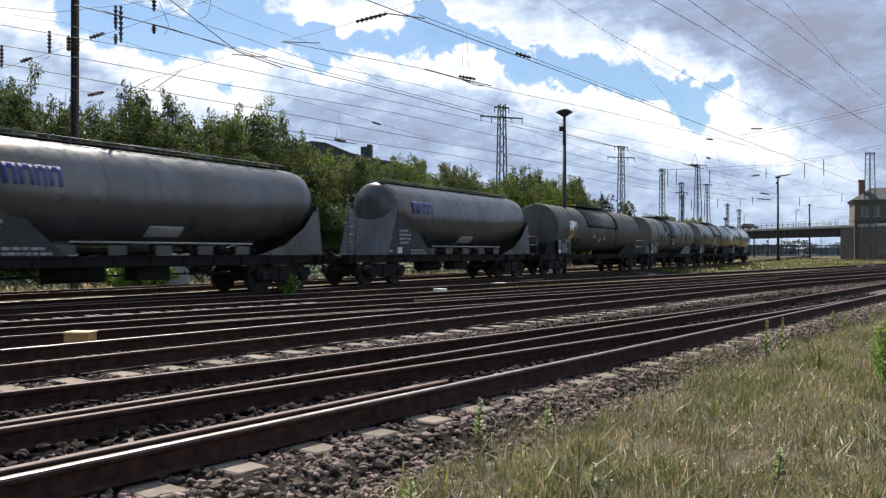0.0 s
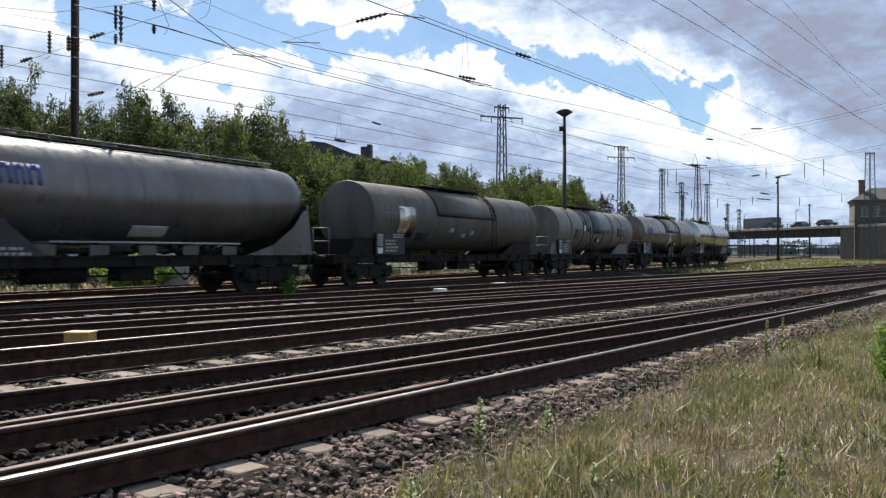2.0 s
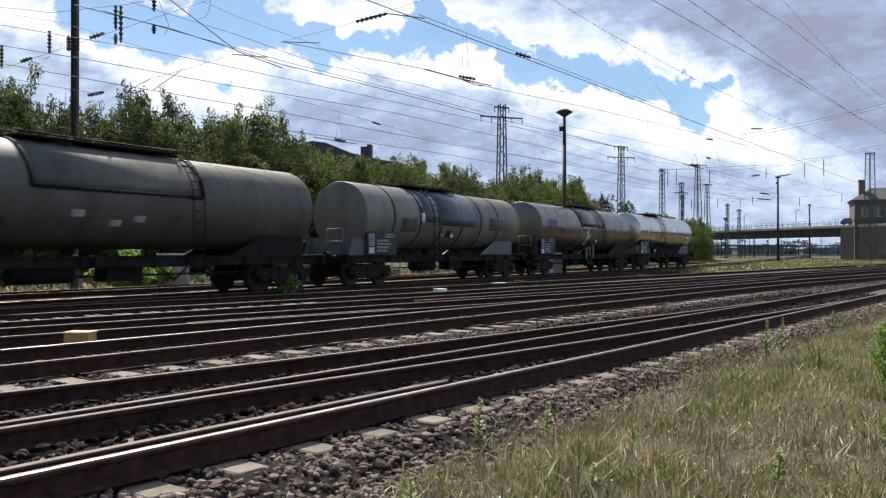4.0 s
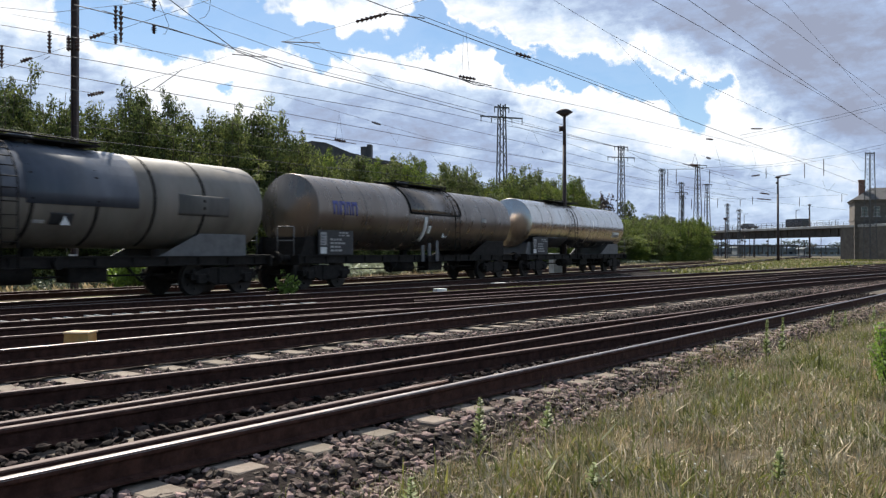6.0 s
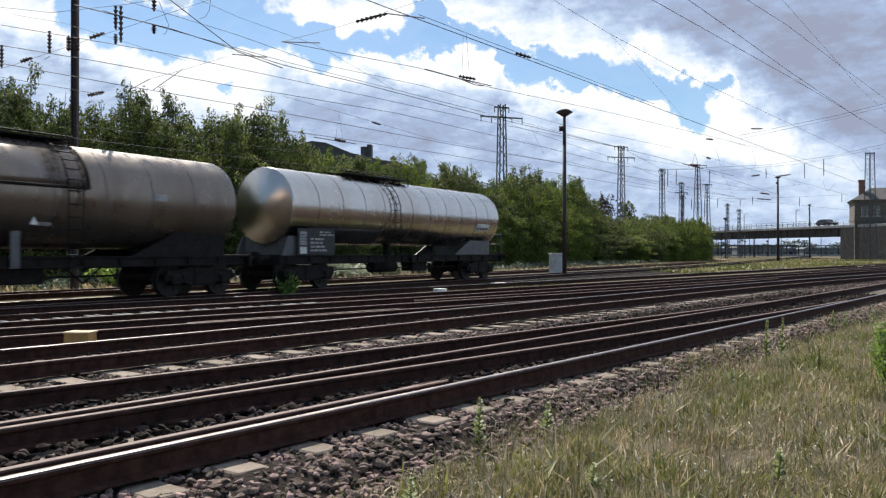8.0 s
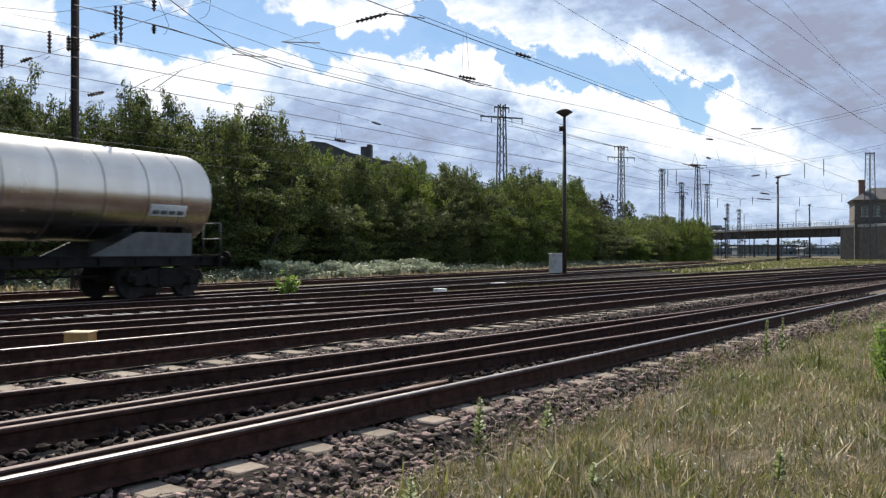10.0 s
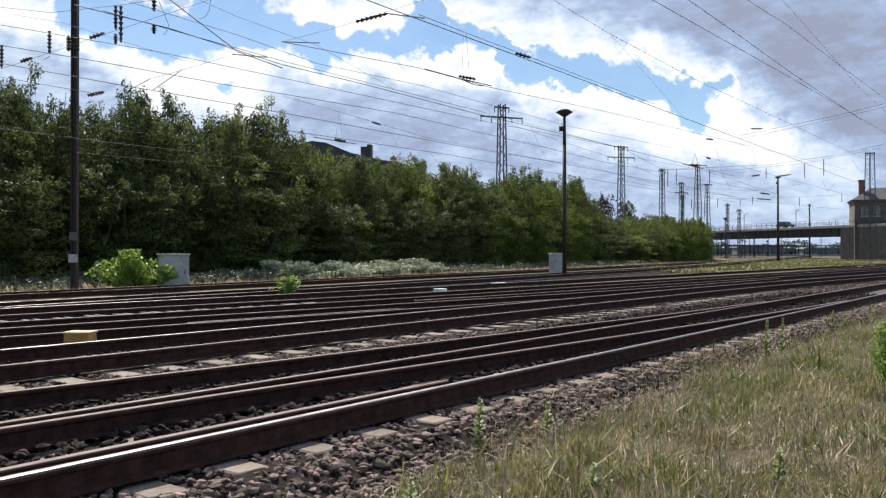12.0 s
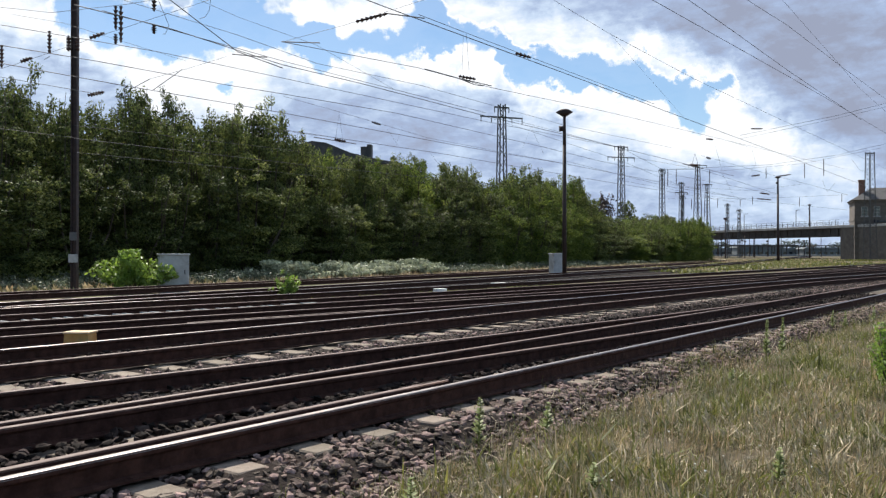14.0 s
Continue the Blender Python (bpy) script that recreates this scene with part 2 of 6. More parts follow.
M = {
    "ground": mat("dry_ground", (0.07, 0.056, 0.036), (0.125, 0.10, 0.062), 1.2, 0.95, bump=0.6, bscale=9, c3=(0.075, 0.088, 0.03), s3=0.25, spec=0.15),
    "bed": mat("ballast_bed", (0.014, 0.011, 0.010), (0.034, 0.027, 0.024), 14, 0.95, bump=1.0, bscale=26, c3=(0.03, 0.02, 0.017), s3=0.7, spec=0.08),
    "stone": mat("ballast_stone", (0.072, 0.051, 0.042), (0.25, 0.185, 0.155), 9, 0.85, bump=0.5, bscale=60, island=0.85, spec=0.25),
    "darkstone": mat("oily_ballast_stone", (0.02, 0.015, 0.013), (0.055, 0.042, 0.037), 9, 0.9, bump=0.5, bscale=60, island=0.6, spec=0.12),
    "concrete": mat("sleeper_concrete", (0.17, 0.14, 0.113), (0.29, 0.245, 0.20), 5, 0.9, bump=0.5, bscale=30, rnd=0.18, c3=(0.12, 0.09, 0.072), s3=2.5, spec=0.2),
    "wood": mat("sleeper_wood", (0.03, 0.025, 0.022), (0.075, 0.064, 0.058), 7, 0.85, bump=0.5, bscale=30, rnd=0.2, spec=0.15),
    "rust": mat("rail_rust", (0.03, 0.014, 0.011), (0.07, 0.034, 0.026), 9, 0.85, bump=0.3, bscale=40, spec=0.15),
    "shine": mat("rail_head_steel", (0.27, 0.24, 0.23), (0.16, 0.132, 0.125), 2.5, 0.42, metal=1.0, rvar=0.10),
    "dullhead": mat("rail_head_rusty", (0.125, 0.078, 0.066), (0.20, 0.138, 0.12), 4, 0.6, metal=0.0, rvar=0.12, spec=0.25),
    "silo": mat("grey_silo_paint", (0.10, 0.097, 0.098), (0.15, 0.146, 0.148), 1.4, 0.33, metal=0.6, streak=0.25, c3=(0.125, 0.105, 0.09), s3=0.6, bump=0.04, bscale=3),
    "grime": mat("grimy_grey_paint", (0.062, 0.054, 0.047), (0.105, 0.092, 0.08), 1.6, 0.58, streak=0.3, c3=(0.12, 0.105, 0.09), s3=0.7, bump=0.08, bscale=6),
    "cream": mat("cream_tank_paint", (0.115, 0.10, 0.082), (0.175, 0.157, 0.132), 1.4, 0.5, streak=0.3, c3=(0.22, 0.19, 0.16), s3=0.6, bump=0.06, bscale=5),
    "brown": mat("brownish_tank_cladding", (0.17, 0.14, 0.118), (0.235, 0.198, 0.168), 1.2, 0.32, metal=0.75, streak=0.3, c3=(0.15, 0.118, 0.095), s3=0.6, bump=0.03, bscale=3),
    "alu": mat("bright_aluminium_cladding", (0.54, 0.50, 0.45), (0.62, 0.59, 0.55), 0.9, 0.25, metal=1.0, streak=0.3, rvar=0.03, bump=0.01, bscale=2, c3=(0.52, 0.46, 0.40), s3=0.4),
    "darkclad": mat("dark_stained_cladding", (0.07, 0.066, 0.06), (0.12, 0.11, 0.10), 2, 0.6, streak=0.3, bump=0.06),
    "bluegrey": mat("blue_grey_cladding", (0.055, 0.065, 0.085), (0.09, 0.10, 0.125), 2, 0.4, streak=0.3, bump=0.05),
    "frame": mat("black_underframe", (0.008, 0.007, 0.0065), (0.02, 0.017, 0.015), 4, 0.75, bump=0.2, bscale=20, spec=0.2),
    "greypaint": mat("grey_frame_paint", (0.09, 0.09, 0.093), (0.14, 0.14, 0.14), 3, 0.6, bump=0.1),
    "wheel": mat("wheel_steel", (0.025, 0.02, 0.018), (0.05, 0.042, 0.037), 6, 0.7, metal=0.4),
    "black": mat("black_panel", (0.02, 0.02, 0.022), (0.035, 0.035, 0.038), 5, 0.6),
    "white": mat("white_marking", (0.62, 0.62, 0.60), (0.74, 0.74, 0.72), 5, 0.6),
    "dimwhite": mat("worn_white_marking", (0.30, 0.29, 0.28), (0.42, 0.41, 0.40), 8, 0.7),
    "blue": mat("faded_blue_marking", (0.045, 0.055, 0.22), (0.075, 0.085, 0.28), 6, 0.55),
    "bluedark": mat("very_faded_marking", (0.10, 0.10, 0.12), (0.14, 0.14, 0.16), 8, 0.6),
    "orange": mat("orange_plate", (0.75, 0.30, 0.05), (0.85, 0.38, 0.08), 5, 0.5),
    "yellow": mat("yellow_box_paint", (0.52, 0.25, 0.06), (0.64, 0.36, 0.12), 6, 0.7, bump=0.1, c3=(0.45, 0.30, 0.12), s3=4),
    "yellowlid": mat("pale_yellow_paint", (0.62, 0.42, 0.24), (0.75, 0.56, 0.38), 6, 0.7, bump=0.1),
    "mast": mat("dark_mast_paint", (0.03, 0.02, 0.018), (0.06, 0.035, 0.03), 5, 0.7, bump=0.1),
    "lattice": mat("galvanised_lattice", (0.07, 0.07, 0.07), (0.12, 0.118, 0.115), 4, 0.7, spec=0.2),
    "wire": mat("overhead_wire", (0.06, 0.06, 0.07), (0.10, 0.10, 0.11), 3, 0.6, metal=0.3),
    "porcelain": mat("brown_porcelain", (0.05, 0.025, 0.02), (0.08, 0.04, 0.03), 4, 0.25),
    "cabinet": mat("weathered_grey_cabinet", (0.42, 0.42, 0.41), (0.55, 0.55, 0.53), 3, 0.8, bump=0.1, c3=(0.30, 0.29, 0.26), s3=2),
    "leaf": mat("hedge_leaf", (0.058, 0.086, 0.025), (0.16, 0.19, 0.055), 0.6, 0.62, island=0.75, rnd=0.3, trans=0.38, spec=0.25),
    # brighter copy of the hedge leaf, sunlight put into its colour
    "leafsun": mat("sunlit_hedge_leaf", (0.09, 0.14, 0.028), (0.20, 0.25, 0.05), 0.6, 0.6, island=0.65, rnd=0.2, trans=0.48, spec=0.25),
    "leafivy": mat("ivy_leaf", (0.08, 0.105, 0.06), (0.17, 0.20, 0.13), 0.8, 0.5, island=0.6, trans=0.3),
    "leafdark": mat("copper_leaf", (0.03, 0.022, 0.02), (0.05, 0.035, 0.028), 0.6, 0.55, island=0.4, trans=0.2),
    "leaflight": mat("fresh_leaf", (0.16, 0.26, 0.04), (0.25, 0.35, 0.07), 1.0, 0.5, island=0.35, trans=0.45),
    "leafpale": mat("pale_creeper_leaf", (0.30, 0.34, 0.22), (0.42, 0.45, 0.32), 1.0, 0.6, island=0.4, trans=0.3),
    "bark": mat("bark", (0.05, 0.04, 0.03), (0.10, 0.08, 0.06), 8, 0.9, bump=0.6),
    "grass": mat("dry_grass", (0.25, 0.19, 0.10), (0.47, 0.38, 0.235), 0.9, 0.6, island=0.7, trans=0.35, c3=(0.13, 0.15, 0.05), s3=0.7),
    "grassgreen": mat("green_grass", (0.095, 0.115, 0.026), (0.21, 0.215, 0.06), 0.9, 0.6, island=0.6, trans=0.35),
    "straw": mat("dead_stalk", (0.36, 0.30, 0.18), (0.56, 0.48, 0.34), 2.0, 0.7, island=0.4),
    "weed": mat("weed_leaf", (0.20, 0.25, 0.07), (0.28, 0.32, 0.12), 1.5, 0.55, island=0.3, trans=0.4),
    "flower": mat("white_flower", (0.75, 0.75, 0.70), (0.85, 0.85, 0.82), 4, 0.7, trans=0.2),
    "sand": mat("old_sandstone", (0.085, 0.072, 0.062), (0.15, 0.13, 0.11), 1.0, 0.9, bump=0.4, bscale=6, c3=(0.11, 0.09, 0.075), s3=0.4, rnd=0.15),
    "slate": mat("dark_roof", (0.05, 0.05, 0.055), (0.09, 0.085, 0.085), 2, 0.75, bump=0.2),
    "girder": mat("bridge_girder_paint", (0.035, 0.03, 0.028), (0.065, 0.055, 0.05), 1.2, 0.8, bump=0.2),
    "deck": mat("bridge_deck_concrete", (0.28, 0.27, 0.26), (0.38, 0.37, 0.35), 1.0, 0.85, bump=0.1),
    "glass": mat("dark_window_glass", (0.02, 0.025, 0.03), (0.03, 0.035, 0.04), 2, 0.08, spec=0.8, rvar=0.03),
    "carpaint": mat("dark_car_paint", (0.03, 0.035, 0.045), (0.05, 0.055, 0.07), 2, 0.25, rnd=0.4),
    "tyre": mat("black_rubber", (0.02, 0.02, 0.02), (0.035, 0.035, 0.035), 4, 0.9),
    "far": mat("hazy_far_buildings", (0.10, 0.12, 0.13), (0.20, 0.22, 0.23), 0.06, 0.95),
    "fartree": mat("hazy_far_trees", (0.06, 0.085, 0.07), (0.10, 0.125, 0.10), 0.1, 0.95),
    "brickred": mat("chimney_brick", (0.16, 0.09, 0.07), (0.24, 0.14, 0.11), 3, 0.9, bump=0.3),
    "plaster": mat("old_house_plaster", (0.30, 0.27, 0.20), (0.40, 0.36, 0.27), 1.5, 0.9, bump=0.1),
}


# ---- mesh helpers ----
def part(name, bm, material, parent=None, label=""):
    me = bpy.data.meshes.new(name)
    bm.to_mesh(me)
    bm.free()
    me.materials.append(M[material])
    ob = new(name, me)
    if parent is not None:
        ob.parent = parent
    if label:
        ob["label"] = label
    return ob


def again(name, src, parent, m, label=""):
    """Another object on the same mesh."""
    ob = new(name, src.data)
    ob.parent, ob.matrix_basis = parent, m
    if label:
        ob["label"] = label
    return ob


def raw_mesh(name, verts, faces, material, parent=None, smooth=False):
    me = bpy.data.meshes.new(name)
    me.from_pydata([tuple(v) for v in verts], [], [tuple(q) for q in faces])
    me.materials.append(M[material])
    if smooth:
        me.polygons.foreach_set("use_smooth", [True] * len(me.polygons))
    ob = new(name, me)
    if parent is not None:
        ob.parent = parent
    return ob


def box(bm, x0, x1, y0, y1, z0, z1, bevel=0.0):
    r = bmesh.ops.create_cube(bm, size=1, matrix=Matrix.Translation(((x0 + x1) / 2, (y0 + y1) / 2, (z0 + z1) / 2)) @ Matrix.Diagonal((x1 - x0, y1 - y0, z1 - z0, 1)))
    if bevel:
        ed = list({e for v in r["verts"] for e in v.link_edges})
        bmesh.ops.bevel(bm, geom=ed, offset=bevel, segments=1, affect="EDGES")
    return bm


def rod(bm, a, b, r, n=8, r2=None, smooth=True):
    a, b = Vector(a), Vector(b)
    q = (b - a).to_track_quat("Z", "Y").to_matrix().to_4x4()
    res = bmesh.ops.create_cone(bm, cap_ends=True, segments=n, radius1=r, radius2=r if r2 is None else r2, depth=(b - a).length,
                                matrix=Matrix.Translation((a + b) / 2) @ q)
    if smooth:
        for fc in {fc for v in res["verts"] for fc in v.link_faces}:
            fc.smooth = len(fc.verts) == 4
    return bm


def prism(bm, pts, y0, y1):
    """Outline in x and z, extruded from y0 to y1."""
    a = [bm.verts.new((x, y0, z)) for x, z in pts]
    b = [bm.verts.new((x, y1, z)) for x, z in pts]
    bm.faces.new(a)
    bm.faces.new(b[::-1])
    for i in range(len(pts)):
        j = (i + 1) % len(pts)
        bm.faces.new((a[j], a[i], b[i], b[j]))
    bmesh.ops.recalc_face_normals(bm, faces=bm.faces)
    return bm


def loft(bm, stations, n=40, cap=True):
    """Rings (x, zc, r) along x."""
    rings = []
    for x, zc, r in stations:
        rings.append([bm.verts.new((x, r * math.sin(2 * math.pi * k / n), zc + r * math.cos(2 * math.pi * k / n))) for k in range(n)])
    for a, b in zip(rings, rings[1:]):
        for k in range(n):
            fc = bm.faces.new((a[k], a[(k + 1) % n], b[(k + 1) % n], b[k]))
            fc.smooth = True
    if cap:
        bm.faces.new(rings[0])
        bm.faces.new(rings[-1][::-1])
    bmesh.ops.recalc_face_normals(bm, faces=bm.faces)
    return bm


def empty(name, m, label, category, group="", kind=""):
    ob = new(name)
    ob.matrix_basis = m
    return tagged(ob, label, category, group, kind)


def curved_plate(bm, x0, x1, zc, r, a0, a1, n=8, thick=0.012):
    """A plate on the camera-side flank of a tank (towards -y); angles in degrees above the horizontal."""
    rows = []
    for rr in (r, r + thick):
        for k in range(n + 1):
            a = radians(a0 + (a1 - a0) * k / n)
            rows.append([bm.verts.new((x, -rr * math.cos(a), zc + rr * math.sin(a))) for x in (x0, x1)])
    inner, outer = rows[:n + 1], rows[n + 1:]
    for k in range(n):
        bm.faces.new((outer[k][0], outer[k + 1][0], outer[k + 1][1], outer[k][1])).smooth = True
        bm.faces.new((inner[k][0], outer[k][0], outer[k + 1][0], inner[k + 1][0]))
        bm.faces.new((inner[k][1], outer[k][1], outer[k + 1][1], inner[k + 1][1]))
    for k in (0, n):
        bm.faces.new((inner[k][0], inner[k][1], outer[k][1], outer[k][0]))
    bmesh.ops.recalc_face_normals(bm, faces=bm.faces)
    return bm


# ---- ground ----
def ground_height(x, y):
    """The yard is level; the near verge rolls a little and the far edge rises to the hedge."""
    d = -x * 0.861 + y * 0.508
    z = -0.34 + 0.05 * noise.noise((x * 0.35, y * 0.35, 0)) + 0.02 * noise.noise((x * 1.7, y * 1.7, 3))
    return z + 0.25 * min(1.0, max(0.0, (d - 27) / 10))


def make_ground():
    near = list(np.arange(-30, 60.01, 1.0))
    xs = [-3000, -1200, -500, -250, -120, -70, -45] + near + [75, 100, 140, 200, 350, 700, 1500, 3000]
    ys = [-600, -200, -60, -20] + list(np.arange(-8, 70.01, 1.0)) + [80, 95, 120, 150, 200, 300, 500, 900, 1800, 3800]
    verts = [(x, y, ground_height(x, y)) for y in ys for x in xs]
    w = len(xs)
    faces = [(j * w + i, j * w + i + 1, (j + 1) * w + i + 1, (j + 1) * w + i) for j in range(len(ys) - 1) for i in range(w - 1)]
    g = raw_mesh("ground", verts, faces, "ground", smooth=True)
    tagged(g, "dry earth ground of a railway yard with sparse weeds", "ground", kind="structure")


make_ground()

U1 = (math.sin(radians(37.9)), math.cos(radians(37.9)))   # way of the near tracks
N1 = (-U1[1], U1[0])
U2 = (math.sin(radians(30.9)), math.cos(radians(30.9)))  # way of the train's track
N2 = (-U2[1], U2[0])


def near_at(s, d, z=0.0):
    return Vector((s * U1[0] + d * N1[0], s * U1[1] + d * N1[1], z))


def far_at(s, d, z=0.0):
    return Vector((s * U2[0] + d * N2[0], s * U2[1] + d * N2[1], z))


def bend(s):
    """How far the train's track has swung to the side at s; it curves gently beyond the lamp mast."""
    k = min(max(0.0, s - 60.0), 45.0)
    return 0.0009 * k * k + 0.081 * max(0.0, s - 105.0)


def track_at(s, d, z=0.0):
    return far_at(s, d + bend(s), z)


# ---- tracks ----
RAIL_PROFILE = [(-0.036, 0.0), (0.036, 0.0), (0.036, -0.03), (0.01, -0.05), (0.01, -0.14), (0.075, -0.155), (0.075, -0.17), (-0.075, -0.17), (-0.075, -0.155), (-0.01, -0.14), (-0.01, -0.05), (-0.036, -0.03)]


def smooth_path(pts, step=1.0):
    """Points (x, y) resampled along a gentle curve."""
    pts = [Vector((*p, 0)) for p in pts]
    if len(pts) == 2:
        return pts
    out = []
    for i in range(len(pts) - 1):
        p0, p1, p2, p3 = pts[max(0, i - 1)], pts[i], pts[i + 1], pts[min(len(pts) - 1, i + 2)]
        n = max(2, int((p2 - p1).length / step / 3))
        for k in range(n):
            t = k / n
            out.append(0.5 * ((2 * p1) + (p2 - p0) * t + (2 * p0 - 5 * p1 + 4 * p2 - p3) * t * t + (3 * p1 - p0 - 3 * p2 + p3) * t ** 3))
    out.append(pts[-1])
    return out


def rail(parent, pts, head="shine", lift=0.0, name="rail"):
    path = smooth_path(pts)
    bm = bmesh.new()
    top = bmesh.new()
    rows, trows = [], []
    for i, p in enumerate(path):
        t = (path[min(i + 1, len(path) - 1)] - path[max(i - 1, 0)]).normalized()
        n = Vector((t.y, -t.x, 0))
        rows.append([bm.verts.new(p + n * a + Vector((0, 0, b - 0.006 + lift))) for a, b in RAIL_PROFILE])
        trows.append([top.verts.new(p + n * a + Vector((0, 0, b + lift))) for a, b in ((-0.037, -0.014), (-0.033, -0.003), (-0.02, 0.0), (0.02, 0.0), (0.033, -0.003), (0.037, -0.014))])
    m = len(RAIL_PROFILE)
    for a, b in zip(rows, rows[1:]):
        for k in range(m):
            bm.faces.new((a[k], a[(k + 1) % m], b[(k + 1) % m], b[k]))
    bm.faces.new(rows[0])
    bm.faces.new(rows[-1])
    for a, b in zip(trows, trows[1:]):
        for k in range(5):
            top.faces.new((a[k], a[k + 1], b[k + 1], b[k])).smooth = True
    for q in (bm, top):
        bmesh.ops.recalc_face_normals(q, faces=q.faces)
    ob = part(name, bm, "rust", parent)
    part("rail_head", top, head, ob, "worn shiny rail head" if head == "shine" else "dull rusty rail head")
    return ob


def sleeper_mesh(length, width, height, material):
    bm = bmesh.new()
    box(bm, -width / 2, width / 2, -length / 2, length / 2, -height, 0, 0.012)
    if material == "concrete":
        for v in bm.verts:
            if abs(v.co.y) > length / 2 - 0.03:
                v.co.z -= 0.025 if v.co.z > -0.05 else 0.0
    me = bpy.data.meshes.new("sleeper")
    bm.to_mesh(me)
    bm.free()
    me.materials.append(M[material])
    return me


def sleepers(parent, u, n, d0, d1, s0, s1, step, material, z=-0.175, width=0.26, jitter=0.03, seed=1):
    rng = random.Random(seed)
    me = sleeper_mesh(d1 - d0, width, 0.2, material)
    ang = math.degrees(math.atan2(u[1], u[0]))
    s = s0
    while s < s1:
        d = (d0 + d1) / 2 + rng.uniform(-jitter, jitter) + (bend(s) if u is U2 else 0.0)
        ob = new("sleeper", me)
        ob.parent = parent
        ob.matrix_basis = pose(s * u[0] + d * n[0], s * u[1] + d * n[1], z + rng.uniform(-0.008, 0.008), 0, 0, ang + rng.uniform(-0.8, 0.8))
        s += step


def pts1(*sd):
    return [tuple(near_at(s, d)[:2]) for s, d in sd]


def pts2(d, s0, s1):
    """A rail of the train's track at d, following the bend."""
    return [tuple(track_at(s, d)[:2]) for s in [s0] + list(range(50, s1 + 1, 9))]


def make_bed(name, u, n, d0, d1, s0, s1, label, z=-0.215, step=0.5):
    """A strip of ballast with sloping shoulders."""
    ds = [d0 - 0.5, d0, d0 + 0.3] + list(np.arange(d0 + 0.8, d1 - 0.5, 0.6)) + [d1 - 0.3, d1, d1 + 0.5]
    ss = list(np.arange(s0, min(s1, 40), step)) + list(np.arange(max(s0, 40), s1 + 0.1, 8.0))
    verts = []
    for s in ss:
        for i, d in enumerate(ds):
            q = d + (bend(s) if u is U2 else 0.0)
            x, y = s * u[0] + q * n[0], s * u[1] + q * n[1]
            edge = i in (0, len(ds) - 1)
            verts.append((x, y, (-0.46 if edge else z) + 0.025 * noise.noise((x * 2.3, y * 2.3, 0))))
    w = len(ds)
    faces = [(j * w + i, (j + 1) * w + i, (j + 1) * w + i + 1, j * w + i + 1) for j in range(len(ss) - 1) for i in range(w - 1)]
    ob = raw_mesh(name, verts, faces, "bed", smooth=True)
    return tagged(ob, label, "ballast", kind="structure")


make_bed("ballast_bed", U1, N1, 4.0, 17.0, -14, 130, "dark grey-brown crushed stone ballast under the near tracks")
make_bed("ballast_bed", U2, N2, 16.6, 21.0, -20, 330, "dark oily ballast under the train's track", z=-0.225)

NEAR_LABEL = "turnout with rusty steel rails on weathered concrete sleepers"
turnout = empty("railway_turnout", Matrix.Identity(4), NEAR_LABEL, "railway track")
rail(turnout, pts1((-9, 4.61), (15, 4.6), (30, 4.6), (50, 4.5), (110, 3.2)))
rail(turnout, pts1((-9, 6.12), (11, 6.12), (16, 6.08), (30, 6.1), (50, 6.0), (110, 4.7)), "dullhead")
rail(turnout, pts1((-9, 6.30), (2.6, 5.93), (5.07, 5.80), (9.6, 5.44), (13, 5.19), (16.7, 4.95), (22.7, 4.69)), "dullhead")
rail(turnout, pts1((-9, 8.4), (3.28, 7.44), (6.2, 7.17), (12, 6.75), (16, 6.42), (21, 6.21)), "dullhead")
rail(turnout, pts1((-6, 4.80), (5.3, 4.80), (5.75, 4.83)), "dullhead", name="check_rail")
sleepers(turnout, U1, N1, 4.22, 7.9, -3.62, 12, 0.645, "concrete", seed=2)
sleepers(turnout, U1, N1, 4.22, 6.7, 12.5, 60, 0.645, "concrete", seed=3)

middle = empty("railway_track", Matrix.Identity(4), "straight track with polished rails on concrete sleepers", "railway track", "tracks of the yard")
rail(middle, pts1((-9, 9.19), (20, 9.19), (30, 9.0), (46, 8.0), (75, 5.6), (120, 1.5)), "dullhead")
rail(middle, pts1((-9, 10.69), (20, 10.69), (30, 10.45), (46, 9.5), (75, 7.1), (120, 3.0)))
sleepers(middle, U1, N1, 8.62, 11.25, -5.845, 40, 0.655, "concrete", seed=4)

branch = empty("railway_track", Matrix.Identity(4), "branching track with rusty rails on dark timber sleepers", "railway track", "tracks of the yard")
rail(branch, pts1((-9, 13.5), (5.41, 12.34), (10.4, 11.85), (18.7, 10.8)), "dullhead")
rail(branch, pts1((-9, 14.9), (6.0, 13.72), (11.5, 13.16), (17.6, 12.5), (25.5, 11.7), (40, 11.2)), "dullhead")
rail(branch, pts1((-9, 15.4), (6.56, 14.92), (12.7, 14.6), (20, 14.2), (30, 13.9), (60, 12.5), (120, 8)), "dullhead")
rail(branch, pts1((8.5, 12.25), (12, 11.9), (13.5, 11.72)), "dullhead", name="check_rail")
rail(branch, pts1((16, 13.4), (22, 12.9), (30, 12.5), (60, 10.9), (120, 6.4)), "dullhead")
rail(branch, pts1((-9, 17.0), (6.5, 16.6), (12.7, 16.2), (20, 15.75), (30, 15.4), (60, 14.0), (120, 9.5)), "dullhead")
sleepers(branch, U1, N1, 11.6, 17.1, -6.1, 40, 0.63, "wood", seed=5, z=-0.165, jitter=0.1)

# thin pale strips that paint the sunlit edges of the timber sleepers
for off in (-0.1, 0.12):
    sleepers(branch, U1, N1, 14.95, 16.75, -6.1 + off, 15, 0.63, "cabinet", seed=5, z=-0.095, width=0.035, jitter=0.0)

